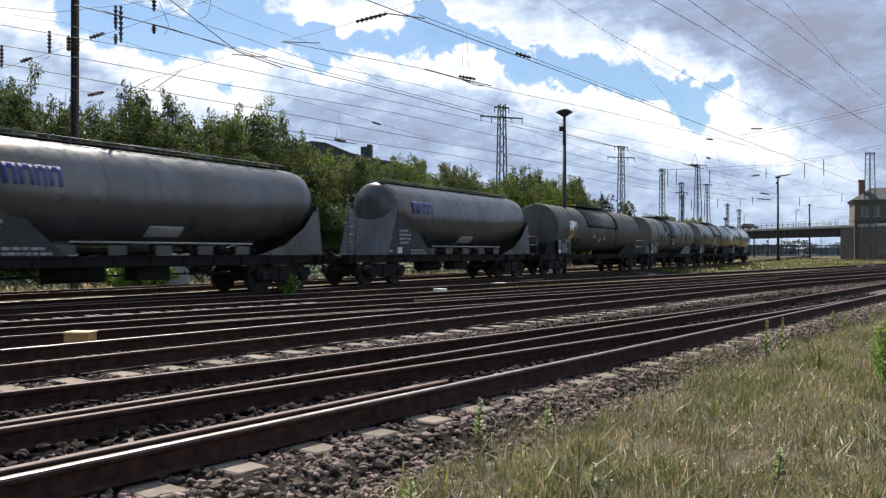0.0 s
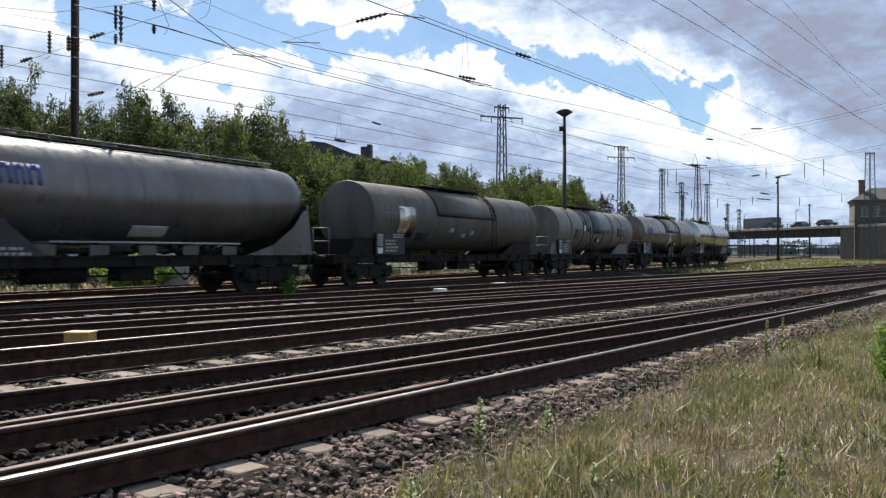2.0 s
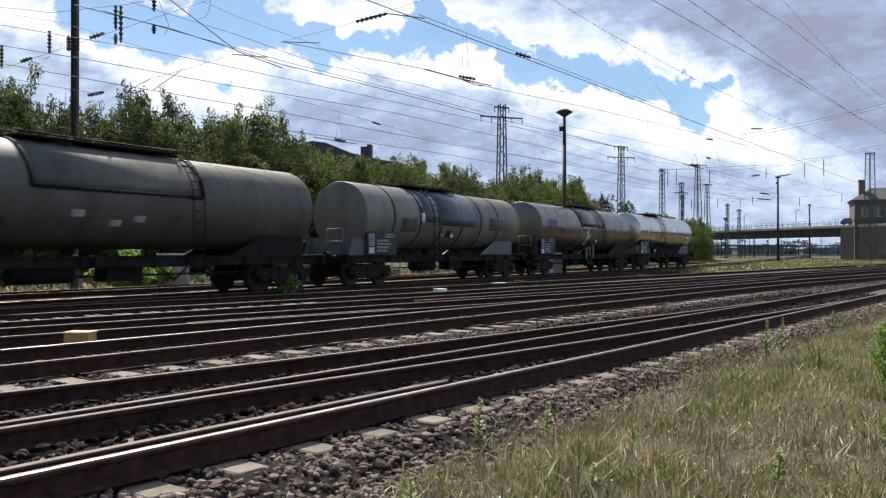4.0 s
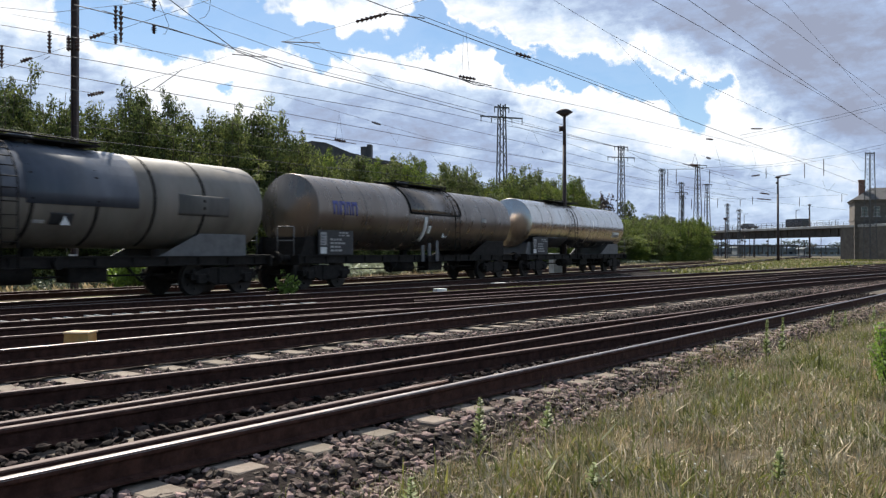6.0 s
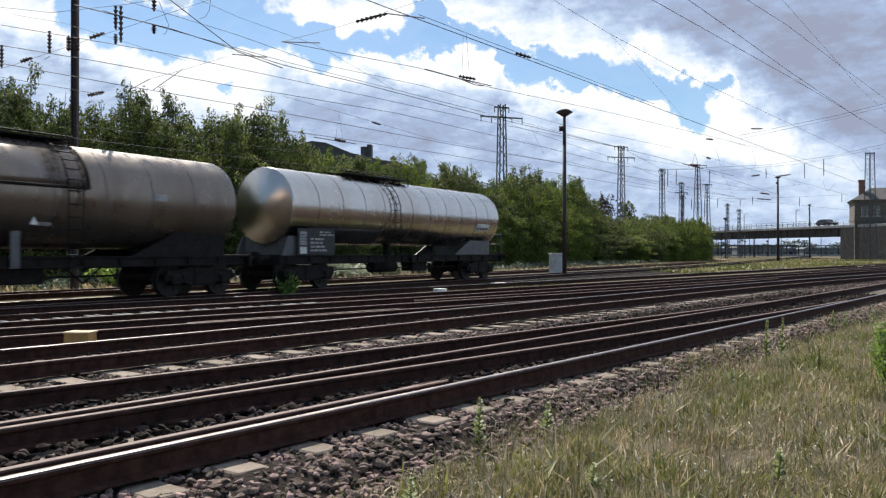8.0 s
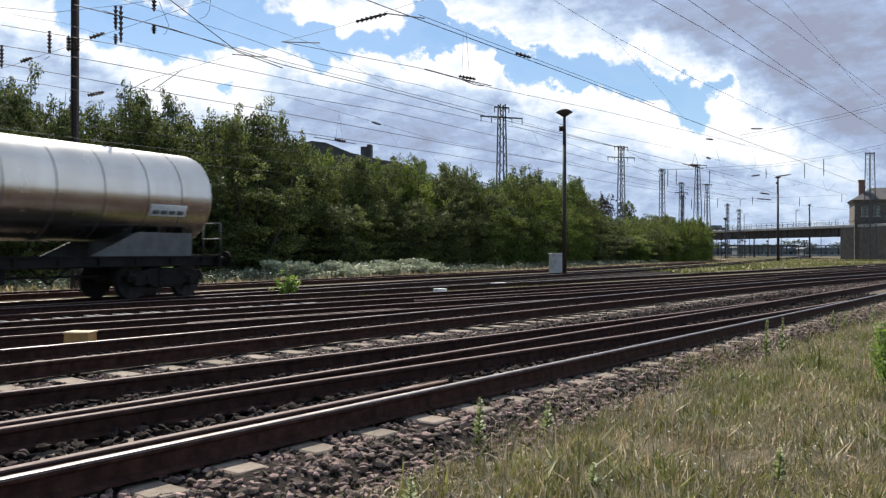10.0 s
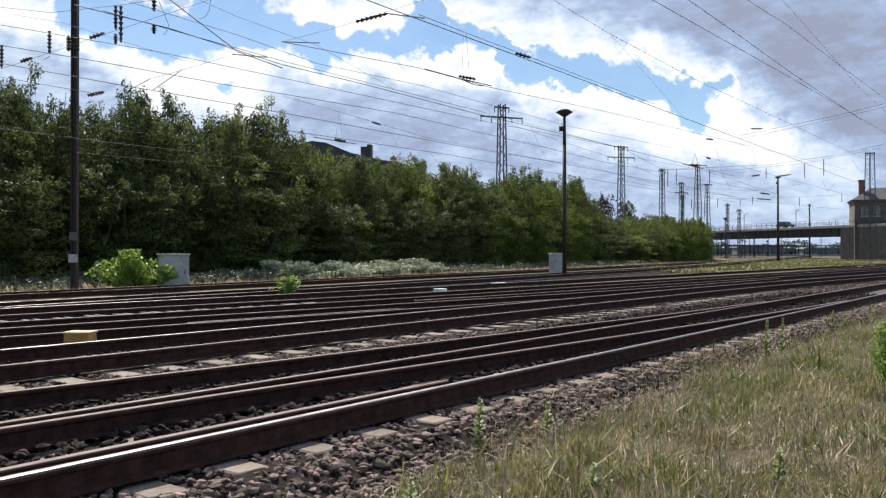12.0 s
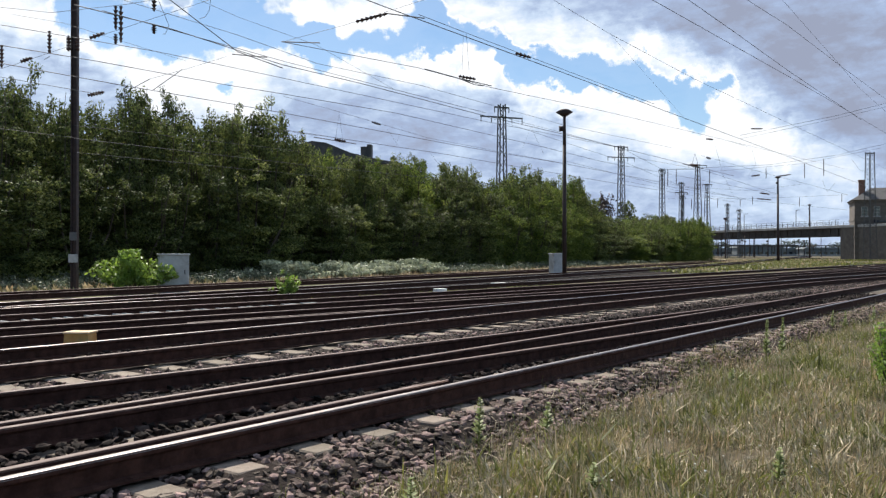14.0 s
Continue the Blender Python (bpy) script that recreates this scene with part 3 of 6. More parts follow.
siding = empty("railway_track", Matrix.Identity(4), "worn siding track beside a grassy strip", "railway track", "tracks of the yard")
rail(siding, pts1((-9, 18.75), (8, 18.6), (16, 18.35), (26, 18.25), (60, 17.6), (130, 16.2)))
main_line = empty("railway_track", Matrix.Identity(4), "straight track carrying the freight train, polished rails", "railway track", "tracks of the yard")
rail(main_line, pts2(18.0, -30, 320))
rail(main_line, pts2(19.5, -30, 320))
sleepers(main_line, U2, N2, 17.45, 20.05, -12, 90, 0.65, "wood", seed=6)
far_track = empty("railway_track", Matrix.Identity(4), "rusty track behind the train's track", "railway track", "tracks of the yard")
rail(far_track, pts2(23.0, -20, 140), "dullhead")
rail(far_track, pts2(24.5, -20, 140), "dullhead")
far_yard = empty("railway_track", Matrix.Identity(4), "far yard track across dry grass", "railway track", "tracks of the yard")
rail(far_yard, pts1((50, 13), (80, 13.5), (160, 15.5)), "dullhead")
rail(far_yard, pts1((50, 14.5), (80, 15), (160, 17)), "dullhead")


# ---- train ----
AXLE_Z, WHEEL_R = 0.46, 0.46


def train_pose(s):
    """A wagon with its near end at s, standing on its two bogies."""
    a, b = track_at(s + 2.5, 18.75), track_at(s + 14.0, 18.75)
    way = (b - a).normalized()
    p = a - way * 2.5
    return pose(p.x, p.y, 0, 0, 0, math.degrees(math.atan2(way.y, way.x)))


def wheelset_mesh():
    bm = bmesh.new()
    rod(bm, (0, -0.95, 0), (0, 0.95, 0), 0.08, 10)
    for y in (-0.75, 0.75):
        o = -0.07 if y < 0 else 0.07
        rod(bm, (0, y - 0.065, 0), (0, y + 0.065, 0), WHEEL_R, 28)
        rod(bm, (0, y - o - 0.02, 0), (0, y - o + 0.02, 0), WHEEL_R + 0.03, 28)
        rod(bm, (0, y + o, 0), (0, y + o * 1.6, 0), 0.17, 12)
        for k in range(6):
            a = k * math.pi / 3
            box(bm, math.cos(a) * 0.27 - 0.035, math.cos(a) * 0.27 + 0.035, y + o * 0.95 - 0.02, y + o * 0.95 + 0.02, math.sin(a) * 0.27 - 0.035, math.sin(a) * 0.27 + 0.035)
    me = bpy.data.meshes.new("wheelset")
    bm.to_mesh(me)
    bm.free()
    me.materials.append(M["wheel"])
    return me


def gone(t):
    """Metres that the train has run at t seconds; it gathers speed a little."""
    return 8.29 * t + 0.1234 * t * t - 0.00658 * t ** 3


WHEELSET = wheelset_mesh()
WHEELS = []
WAGONS = []


def bogie_mesh():
    bm = bmesh.new()
    for y in (-1.03, 1.03):
        prism(bm, [(-1.25, 0.46), (-1.25, 0.62), (-0.95, 0.72), (-0.5, 0.80), (0.5, 0.80), (0.95, 0.72), (1.25, 0.62), (1.25, 0.46), (0.6, 0.40), (0.35, 0.28), (-0.35, 0.28), (-0.6, 0.40)], y - 0.05, y + 0.05)
        for x in (-0.9, 0.9):
            box(bm, x - 0.17, x + 0.17, y - 0.11, y + 0.11, 0.33, 0.62, 0.03)
            for dx in (-0.24, 0.24):
                rod(bm, (x + dx, y, 0.5), (x + dx, y, 0.74), 0.07, 8)
        box(bm, -0.28, 0.28, y - 0.09, y + 0.09, 0.30, 0.78, 0.02)
    box(bm, -0.25, 0.25, -1.0, 1.0, 0.50, 0.80, 0.02)
    for x in (-1.22, 1.22):
        box(bm, x - 0.04, x + 0.04, -1.0, 1.0, 0.5, 0.62)
    for x in (-0.38, 0.38):
        for y in (-0.75, 0.75):
            box(bm, x - 0.05 - 0.02, x + 0.07, y - 0.05, y + 0.05, 0.28, 0.62)
    me = bpy.data.meshes.new("bogie")
    bm.to_mesh(me)
    bm.free()
    me.materials.append(M["frame"])
    return me


BOGIE = bogie_mesh()


def underframe(wagon, length, solebar="frame", z0=0.86, z1=1.12, front=2.35, rear=2.35):
    bm = bmesh.new()
    for y in (-1.12, 1.12):
        o = 0.10 if y < 0 else -0.10
        box(bm, 0.62, length - 0.62, min(y, y + o * 0.2), max(y, y + o * 0.2), z0, z1)
        for z in (z0, z1 - 0.03):
            box(bm, 0.62, length - 0.62, min(y, y - o * 0.5), max(y, y - o * 0.5) + 0.001, z, z + 0.03)
        for k in range(int(length / 1.1)):
            x = 1.1 + k * 1.1
            box(bm, x, x + 0.03, min(y, y - o * 0.5), max(y, y - o * 0.5), z0 + 0.03, z1 - 0.03)
    box(bm, 0.62, length - 0.62, -0.25, 0.25, z0 - 0.05, z1 - 0.02)
    for x in (0.62, length - 0.70):
        box(bm, x, x + 0.10, -1.3, 1.3, z0 - 0.05, z1 + 0.03, 0.01)
    for k in range(1, 7):
        x = 0.62 + (length - 1.24) * k / 7
        box(bm, x - 0.05, x + 0.05, -1.1, 1.1, z0 + 0.02, z1 - 0.04)
    part("underframe", bm, solebar, wagon)
    for x, s in ((0.62, -1), (length - 0.62, 1)):
        for y in (-0.875, 0.875):
            b = bmesh.new()
            rod(b, (x, y, 1.02), (x + s * 0.34, y, 1.02), 0.105, 12)
            rod(b, (x + s * 0.30, y, 1.02), (x + s * 0.55, y, 1.02), 0.075, 12)
            rod(b, (x + s * 0.55, y, 1.02), (x + s * 0.60, y, 1.02), 0.225, 18)
            part("buffer", b, "frame", wagon)
        b = bmesh.new()
        box(b, min(x, x + s * 0.35), max(x, x + s * 0.35), -0.04, 0.04, 0.98, 1.06)
        rod(b, (x + s * 0.1, 0, 1.0), (x + s * 0.42, 0, 0.62), 0.03, 6)
        rod(b, (x + s * 0.05, 0.25, 0.9), (x + s * 0.4, 0.28, 0.5), 0.025, 6)
        part("coupling", b, "frame", wagon)
    for x in (front, length - rear):
        bo = new("bogie", BOGIE)
        bo.parent, bo.matrix_basis = wagon, pose(x, 0, 0)
        for dx in (-0.9, 0.9):
            w = new("wheelset", WHEELSET)
            w.parent, w.matrix_basis = bo, pose(dx, 0, AXLE_Z)
            WHEELS.append((w, dx))
    b = bmesh.new()
    mid = length / 2
    rod(b, (mid - 1.9, -0.55, 0.66), (mid - 0.3, -0.55, 0.66), 0.20, 12)
    box(b, mid + 0.5, mid + 1.6, -0.9, -0.35, 0.48, 0.84, 0.02)
    for x in (mid - 2.6, mid + 2.2):
        rod(b, (x, -0.8, 0.85), (x + 0.5, -0.8, 0.45), 0.03, 6)
        rod(b, (x + 1.0, -0.8, 0.85), (x + 0.5, -0.8, 0.45), 0.03, 6)
    rod(b, (4.2, -0.7, 0.62), (length - 4.2, -0.7, 0.62), 0.025, 6)
    part("brake_gear", b, "frame", wagon)


def bars(wagon, parent, x, y, z, width, height, rows, material="dimwhite", seed=0, name="lettering_bar"):
    """Short rows of unreadable lettering as plain bars on the flank."""
    rng = random.Random(seed)
    bm = bmesh.new()
    for r in range(rows):
        zz = z + height * (rows - 1 - r) / max(1, rows)
        xx = x
        while xx < x + width * rng.uniform(0.6, 1.0):
            w = rng.uniform(0.05, 0.22)
            box(bm, xx, min(xx + w, x + width), y - 0.004, y, zz, zz + 0.55 * height / rows)
            xx += w + rng.uniform(0.03, 0.07)
    return part(name, bm, material, parent)


def board(wagon, x0, x1, z0, z1, material="black", y=-1.17):
    bm = bmesh.new()
    box(bm, x0, x1, y, y + 0.02, z0, z1, 0.004)
    return part("sign_board", bm, material, wagon)


def plate(wagon, parent, x0, x1, z0, z1, y, material, name="placard"):
    bm = bmesh.new()
    box(bm, x0, x1, y - 0.008, y, z0, z1)
    return part(name, bm, material, parent)


def ladder(wagon, x, y, z0, z1, material="frame", width=0.38, along=True):
    bm = bmesh.new()
    for o in (-width / 2, width / 2):
        a = (x + o, y, z0) if along else (x, y + o, z0)
        b = (x + o, y, z1) if along else (x, y + o, z1)
        rod(bm, a, b, 0.022, 6)
    z = z0 + 0.2
    while z < z1:
        rod(bm, (x - width / 2, y, z) if along else (x, y - width / 2, z), (x + width / 2, y, z) if along else (x, y + width / 2, z), 0.014, 6)
        z += 0.3
    return part("ladder", bm, material, wagon)


def end_rail(wagon, x, material="greypaint"):
    for y0, y1 in ((-1.15, -0.45), (0.45, 1.15)):
        bm = bmesh.new()
        for y in (y0, y1):
            rod(bm, (x, y, 1.1), (x, y, 2.05), 0.02, 6)
        for z in (1.6, 2.05):
            rod(bm, (x, y0, z), (x, y1, z), 0.02, 6)
        part("end_railing", bm, material, wagon)


def emblem(parent, x, zc, r, a, size, material):
    """A maker's emblem as plain upright blocks on the curved flank."""
    bm = bmesh.new()
    da = math.degrees(size / r)
    xx = x
    for w in (0.62, 0.70, 0.50, 0.66):
        for q0, q1, b0, b1 in ((0, 0.3, 0, 1), (0.7, 1.0, 0, 1), (0.3, 0.7, 0.72, 1)):
            curved_plate(bm, xx + q0 * w * size, xx + q1 * w * size, zc, r, a + b0 * da, a + b1 * da, 3, 0.006)
        xx += (w + 0.12) * size
    return part("emblem", bm, material, parent)


def dish(x, s, zc, r, depth):
    """Stations of a domed tank end."""
    out = []
    for k in range(7):
        a = math.pi / 2 * k / 6
        rr = max(0.02, r * math.cos(a) ** 0.5)
        out.append((x + s * depth * math.sin(a), zc, rr))
    return out


def ring(bm, x, zc, r, w, t=0.02, n=40, a0=-70, a1=250):
    """A strap round a tank."""
    k = int(n * (a1 - a0) / 360)
    for side in range(1):
        prev = None
        for i in range(k + 1):
            a = radians(a0 + (a1 - a0) * i / k)
            co = [(x - w / 2, r), (x - w / 2, r + t), (x + w / 2, r + t), (x + w / 2, r)]
            cur = [bm.verts.new((px, -rr * math.cos(a), zc + rr * math.sin(a))) for px, rr in co]
            if prev:
                for j in range(3):
                    bm.faces.new((prev[j], prev[j + 1], cur[j + 1], cur[j]))
            prev = cur
    return bm


def silo_wagon(s0, label):
    wagon = empty("silo_wagon", train_pose(s0), label, "freight wagon", "wagons of the train")
    WAGONS.append((wagon, s0))
    length = 16.15
    underframe(wagon, length, "frame", front=3.2, rear=2.1)
    zc, r = 2.65, 1.31
    front = [(3.62, 2.98, 0.45), (3.66, 2.97, 0.74), (3.76, 2.95, 0.93), (3.92, 2.90, 1.06), (4.14, 2.86, 1.12), (4.5, 2.77, 1.19), (4.9, 2.67, 1.29), (5.3, zc, r)]
    rear = [(10.9, zc, r), (11.8, 2.66, 1.30), (13.0, 2.72, 1.24), (14.2, 2.79, 1.17), (15.0, 2.83, 1.11), (15.4, 2.87, 1.02), (15.62, 2.92, 0.84), (15.70, 2.94, 0.5)]
    st = front + [(x, zc, r) for x in (6.5, 7.5, 8.5, 9.5)] + rear
    body = part("silo_body", loft(bmesh.new(), st, 48), "silo", wagon)
    for x in (5.75, 7.4, 9.0, 10.55):
        part("weld_seam", ring(bmesh.new(), x, zc, r - 0.002, 0.03, 0.006), "grime", body)
    bm = bmesh.new()
    prism(bm, [(3.16, 1.13), (3.24, 1.13), (3.86, 2.95), (3.78, 2.95)], -1.14, 1.14)
    part("end_plate", bm, "silo", wagon, "grey sloping end plate")
    bm = bmesh.new()
    prism(bm, [(15.80, 1.13), (15.86, 1.13), (15.62, 2.75), (15.56, 2.75)], -1.12, 1.12)
    part("end_plate", bm, "silo", wagon)
    for y in (-1.13, 1.11):
        bm = bmesh.new()
        prism(bm, [(3.25, 1.13), (6.4, 1.13), (5.6, 1.75), (5.0, 2.35), (4.7, 2.62), (3.76, 2.65)], y, y + 0.02)
        sb = part("support_plate", bm, "black", wagon, "black painted support plate with white lettering")
        if y < 0:
            bars(wagon, sb, 4.0, -1.132, 1.55, 0.8, 0.62, 4, "dimwhite", 3)
            plate(wagon, sb, 3.85, 4.15, 1.18, 1.42, -1.132, "white")
            plate(wagon, sb, 3.25, 3.5, 1.22, 1.32, -1.132, "dimwhite")
            bars(wagon, sb, 4.8, -1.132, 1.15, 1.2, 0.24, 2, "dimwhite", 5)
        bm = bmesh.new()
        prism(bm, [(15.82, 1.13), (12.8, 1.13), (14.0, 1.45), (14.9, 2.0), (15.4, 2.55), (15.60, 2.6)], y, y + 0.02)
        rp = part("support_plate", bm, "silo", wagon)
        if y < 0:
            plate(wagon, rp, 15.05, 15.4, 1.25, 1.38, -1.132, "bluedark")
    ladder(wagon, 3.05, 0.45, 1.1, 3.5, "greypaint", along=False)
    bm = bmesh.new()
    for k in range(8):
        x = 4.0 + 10.4 * k / 7
        for y in (-0.38, 0.38):
            rod(bm, (x, y, zc + r - 0.25), (x, y, zc + r + 0.10), 0.018, 6)
    for y in (-0.38, 0.38):
        rod(bm, (3.7, y, zc + r + 0.10), (14.7, y, zc + r + 0.10), 0.02, 6)
    box(bm, 3.9, 14.5, -0.36, 0.36, zc + r + 0.0, zc + r + 0.025)
    part("roof_walkway", bm, "greypaint", wagon)
    for k in range(3):
        b = bmesh.new()
        x = 6.0 + 2.8 * k
        rod(b, (x, 0, zc + r - 0.05), (x, 0, zc + r + 0.08), 0.28, 16)
        part("hatch", b, "greypaint", wagon)
    for k in range(3):
        b = bmesh.new()
        x = 6.6 + 2.5 * k
        rod(b, (x, 0, 1.62), (x, 0, 0.95), 0.72, 20, 0.2)
        part("outlet_cone", b, "grime", wagon)
    bm = bmesh.new()
    rod(bm, (6.5, -1.05, 1.47), (12.6, -1.05, 1.47), 0.03, 8)
    part("air_pipe", bm, "dimwhite", wagon, "pale handrail pipe along the side")
    bm = bmesh.new()
    rod(bm, (6.0, -0.95, 1.25), (12.6, -0.95, 1.25), 0.055, 8)
    for k in range(6):
        x = 6.7 + 1.15 * k
        rod(bm, (x, -0.98, 1.2), (x, -0.98, 1.46), 0.025, 6)
        rod(bm, (x - 0.1, -1.0, 1.33), (x + 0.1, -1.0, 1.33), 0.09, 8)
        rod(bm, (x, -0.6, 1.2), (x + 0.3, -1.05, 1.3), 0.05, 8)
    part("valve_gear", bm, "frame", wagon)
    for k in range(5):
        bm = bmesh.new()
        x = 6.1 + 1.45 * k
        box(bm, x, x + 0.55, -1.09, -1.07, 1.15, 1.40)
        part("valve_plate", bm, "grime", wagon)
    part("placard", curved_plate(bmesh.new(), 8.8, 9.95, zc, r, -52, -34, 6), "dimwhite", body)
    emblem(body, 4.75, zc, r, 4, 0.50, "blue")
    return wagon


def tank_wagon(s0, length, label, material, t0, t1, r=1.27, zc=2.73, straps=(), style=0, front=2.35, sign=2.0, steps=9.0, top=(7.0, 11.0)):
    wagon = empty("tank_wagon", train_pose(s0), label, "freight wagon", "wagons of the train")
    WAGONS.append((wagon, s0))
    underframe(wagon, length, "frame", front=front)
    st = [(t0 - 0.22, zc, 0.06), (t0 - 0.10, zc, r * 0.55), (t0 - 0.02, zc, r - 0.035), (t0 - 0.012, zc, r - 0.014), (t0, zc, r - 0.002)] + [(x, zc, r) for x in np.linspace(t0 + 0.05, t1 - 0.05, 12)] + dish(t1, 1, zc, r, 0.30)
    tank = part("tank", loft(bmesh.new(), st, 56), material, wagon)
    for x in straps:
        part("strap", ring(bmesh.new(), x, zc, r - 0.002, 0.09 if style == 1 else 0.028, 0.014 if style == 1 else 0.008), "frame" if style == 1 else ("darkclad" if style else material), tank)
    for x0, s in ((front, -1), (length - 2.35, 1)):
        bm = bmesh.new()
        for y in (-1.0, 1.0):
            prism(bm, [(x0 - 1.3, 1.12), (x0 + 1.3, 1.12), (x0 + 1.0, 1.75), (x0 - 1.0, 1.75)] if s < 0 else
                  [(x0 - 2.3, 1.12), (x0 + 0.9, 1.12), (x0 + 0.9, 1.75), (x0 - 0.9, 1.75)], y - 0.02, y + 0.02)
        for x in (x0 - 0.9, x0, x0 + 0.85):
            box(bm, x - 0.03, x + 0.03, -0.98, 0.98, 1.1, 1.72)
        part("tank_saddle", bm, "greypaint" if style in (3, 1) else "frame", wagon)
    mid = length / 2
    bm = bmesh.new()
    box(bm, top[0], top[1], -0.55, 0.55, zc + r + 0.06, zc + r + 0.10)
    for y in (-0.5, 0.5):
        for k in range(5):
            x = top[0] + 0.1 + k * (top[1] - top[0] - 0.2) / 4
            rod(bm, (x, y, zc + r - 0.12), (x, y, zc + r + 0.16), 0.02, 6)
        rod(bm, (top[0], y, zc + r + 0.16), (top[1], y, zc + r + 0.16), 0.022, 6)
    part("roof_walkway", bm, "frame", wagon)
    b = bmesh.new()
    rod(b, (mid - 0.2, 0, zc + r - 0.05), (mid - 0.2, 0, zc + r + 0.2), 0.3, 18)
    part("dome_hatch", b, "greypaint", wagon)
    # ladder that follows the flank
    bm = bmesh.new()
    for dx in (0.0, 0.4):
        last = None
        for k in range(11):
            a = radians(88 - k * 9)
            p = (steps + dx, -(r + 0.09) * math.cos(a), zc + (r + 0.09) * math.sin(a))
            if last:
                rod(bm, last, p, 0.02, 6)
            last = p
        rod(bm, last, (last[0], last[1], 0.75), 0.02, 6)
    for k in range(8):
        a = radians(80 - k * 11)
        z = zc + (r + 0.09) * math.sin(a)
        y = -(r + 0.09) * math.cos(a)
        rod(bm, (steps, y, z), (steps + 0.4, y, z), 0.014, 6)
    for k in range(6):
        rod(bm, (steps, -r - 0.09, 0.85 + 0.3 * k), (steps + 0.4, -r - 0.09, 0.85 + 0.3 * k), 0.014, 6)
    part("ladder", bm, "frame", wagon)
    bm = bmesh.new()
    rod(bm, (mid, 0, 1.5), (mid, 0, 0.8), 0.16, 12)
    rod(bm, (mid, -1.2, 0.95), (mid, 1.2, 0.95), 0.09, 10)
    rod(bm, (mid, -1.2, 0.95), (mid, -1.3, 0.95), 0.14, 12)
    part("outlet_pipe", bm, "frame", wagon)
    end_rail(wagon, length - 0.5 if style == 3 else 0.55)
    b = board(wagon, sign, sign + 1.9, 1.14, 2.0, "black", -1.14)
    bars(wagon, b, sign + 0.62, -1.142, 1.25, 0.85, 0.5, 4, "dimwhite", 11 + style)
    bars(wagon, b, sign + 1.1, -1.142, 1.78, 0.75, 0.18, 2, "dimwhite", 14 + style)
    plate(wagon, b, sign + 0.10, sign + 0.42, 1.18, 1.40, -1.142, "white")
    plate(wagon, b, sign + 0.10, sign + 0.42, 1.46, 1.90, -1.142, "dimwhite")
    bars(wagon, b, sign + 0.14, -1.152, 1.50, 0.25, 0.36, 4, "bluedark", 21 + style)
    return wagon, tank, mid, zc, r


def flank(tank, name, x0, x1, zc, r, a0, a1, material, thick=0.01, label=""):
    return part(name, curved_plate(bmesh.new(), x0, x1, zc, r, a0, a1, 8, thick), material, tank, label)


def frame_trim(tank, x0, x1, zc, r, a0):
    """Dark edging round a cladding panel: along its foot and up both ends."""
    part("trim", curved_plate(bmesh.new(), x0, x1, zc, r, a0 - 1.6, a0 + 1.6, 2, 0.045), "frame", tank)
    for x in (x0, x1):
        part("trim", curved_plate(bmesh.new(), x - 0.04, x + 0.04, zc, r, a0, 90, 10, 0.04), "frame", tank)


def triangle_sign(tank, x, z, size, y):
    bm = bmesh.new()
    prism(bm, [(x - size / 2, z), (x + size / 2, z), (x, z + size * 0.85)], y - 0.01, y)
    part("warning_sign", bm, "white", tank)


silo_wagon(22.2 - 16.5, "light grey silo wagon with dirty rounded cement tank")
silo_wagon(22.2, "light grey silo wagon with blue emblem and sloping ends")

w, tank, mid, zc, r = tank_wagon(38.35, 18.45, "grimy grey four-axle tank wagon with bare metal patch", "grime", 2.98, 17.15, r=1.30, zc=2.60,
                                 straps=(4.1, 5.3, 6.6, 7.4, 12.5, 13.6, 14.7, 15.8), front=3.2, sign=3.3, steps=12.1, top=(7.6, 12.3))
flank(tank, "metal_patch", 4.65, 5.75, zc, r, -37, 17, "alu", label="bare bright metal patch")
flank(tank, "lagging_panel", 7.45, 12.5, zc, r, 6, 88, "darkclad", 0.02, "dark stained upper cladding")
frame_trim(tank, 7.45, 12.5, zc, r, 6)
emblem(tank, 3.6, zc, r, -10, 0.36, "bluedark")
flank(tank, "dark_spot", 6.05, 6.9, zc, r, -44, -26, "black")
for x, a in ((8.5, -24), (9.6, -34), (10.3, -28)):
    flank(tank, "placard", x, x + 0.35, zc, r, a, a + 8, "dimwhite")

w, tank, mid, zc, r = tank_wagon(56.8, 15.5, "cream tank wagon with black straps and blue-grey middle", "cream", 1.85, 14.45, r=1.26, zc=2.58,
                                 straps=(3.6, 5.45, 7.1, 8.8, 10.5, 12.2), style=1, sign=2.0, steps=6.3, top=(5.4, 9.4))
flank(tank, "lagging_panel", 5.75, 6.95, zc, r, -6, 90, "bluegrey", 0.010)
flank(tank, "lagging_panel", 6.95, 10.0, zc, r, -11, 90, "bluegrey", 0.018, "dark blue-grey cladding over the middle")
flank(tank, "dark_panel", 11.3, 13.15, zc, r, -16, 10, "darkclad")
flank(tank, "dark_stain", 4.1, 5.2, zc, r, -26, 0, "darkclad", 0.004)
flank(tank, "placard", 5.5, 5.75, zc, r, 10, 22, "black")
flank(tank, "placard", 5.5, 5.75, zc, r, -6, 10, "white")
flank(tank, "placard", 7.6, 8.2, zc, r, -34, -20, "black")
triangle_sign(tank, 7.95, zc - 0.72, 0.26, -1.19)
flank(tank, "placard", 7.2, 7.5, zc, r, -33, -29, "dimwhite")

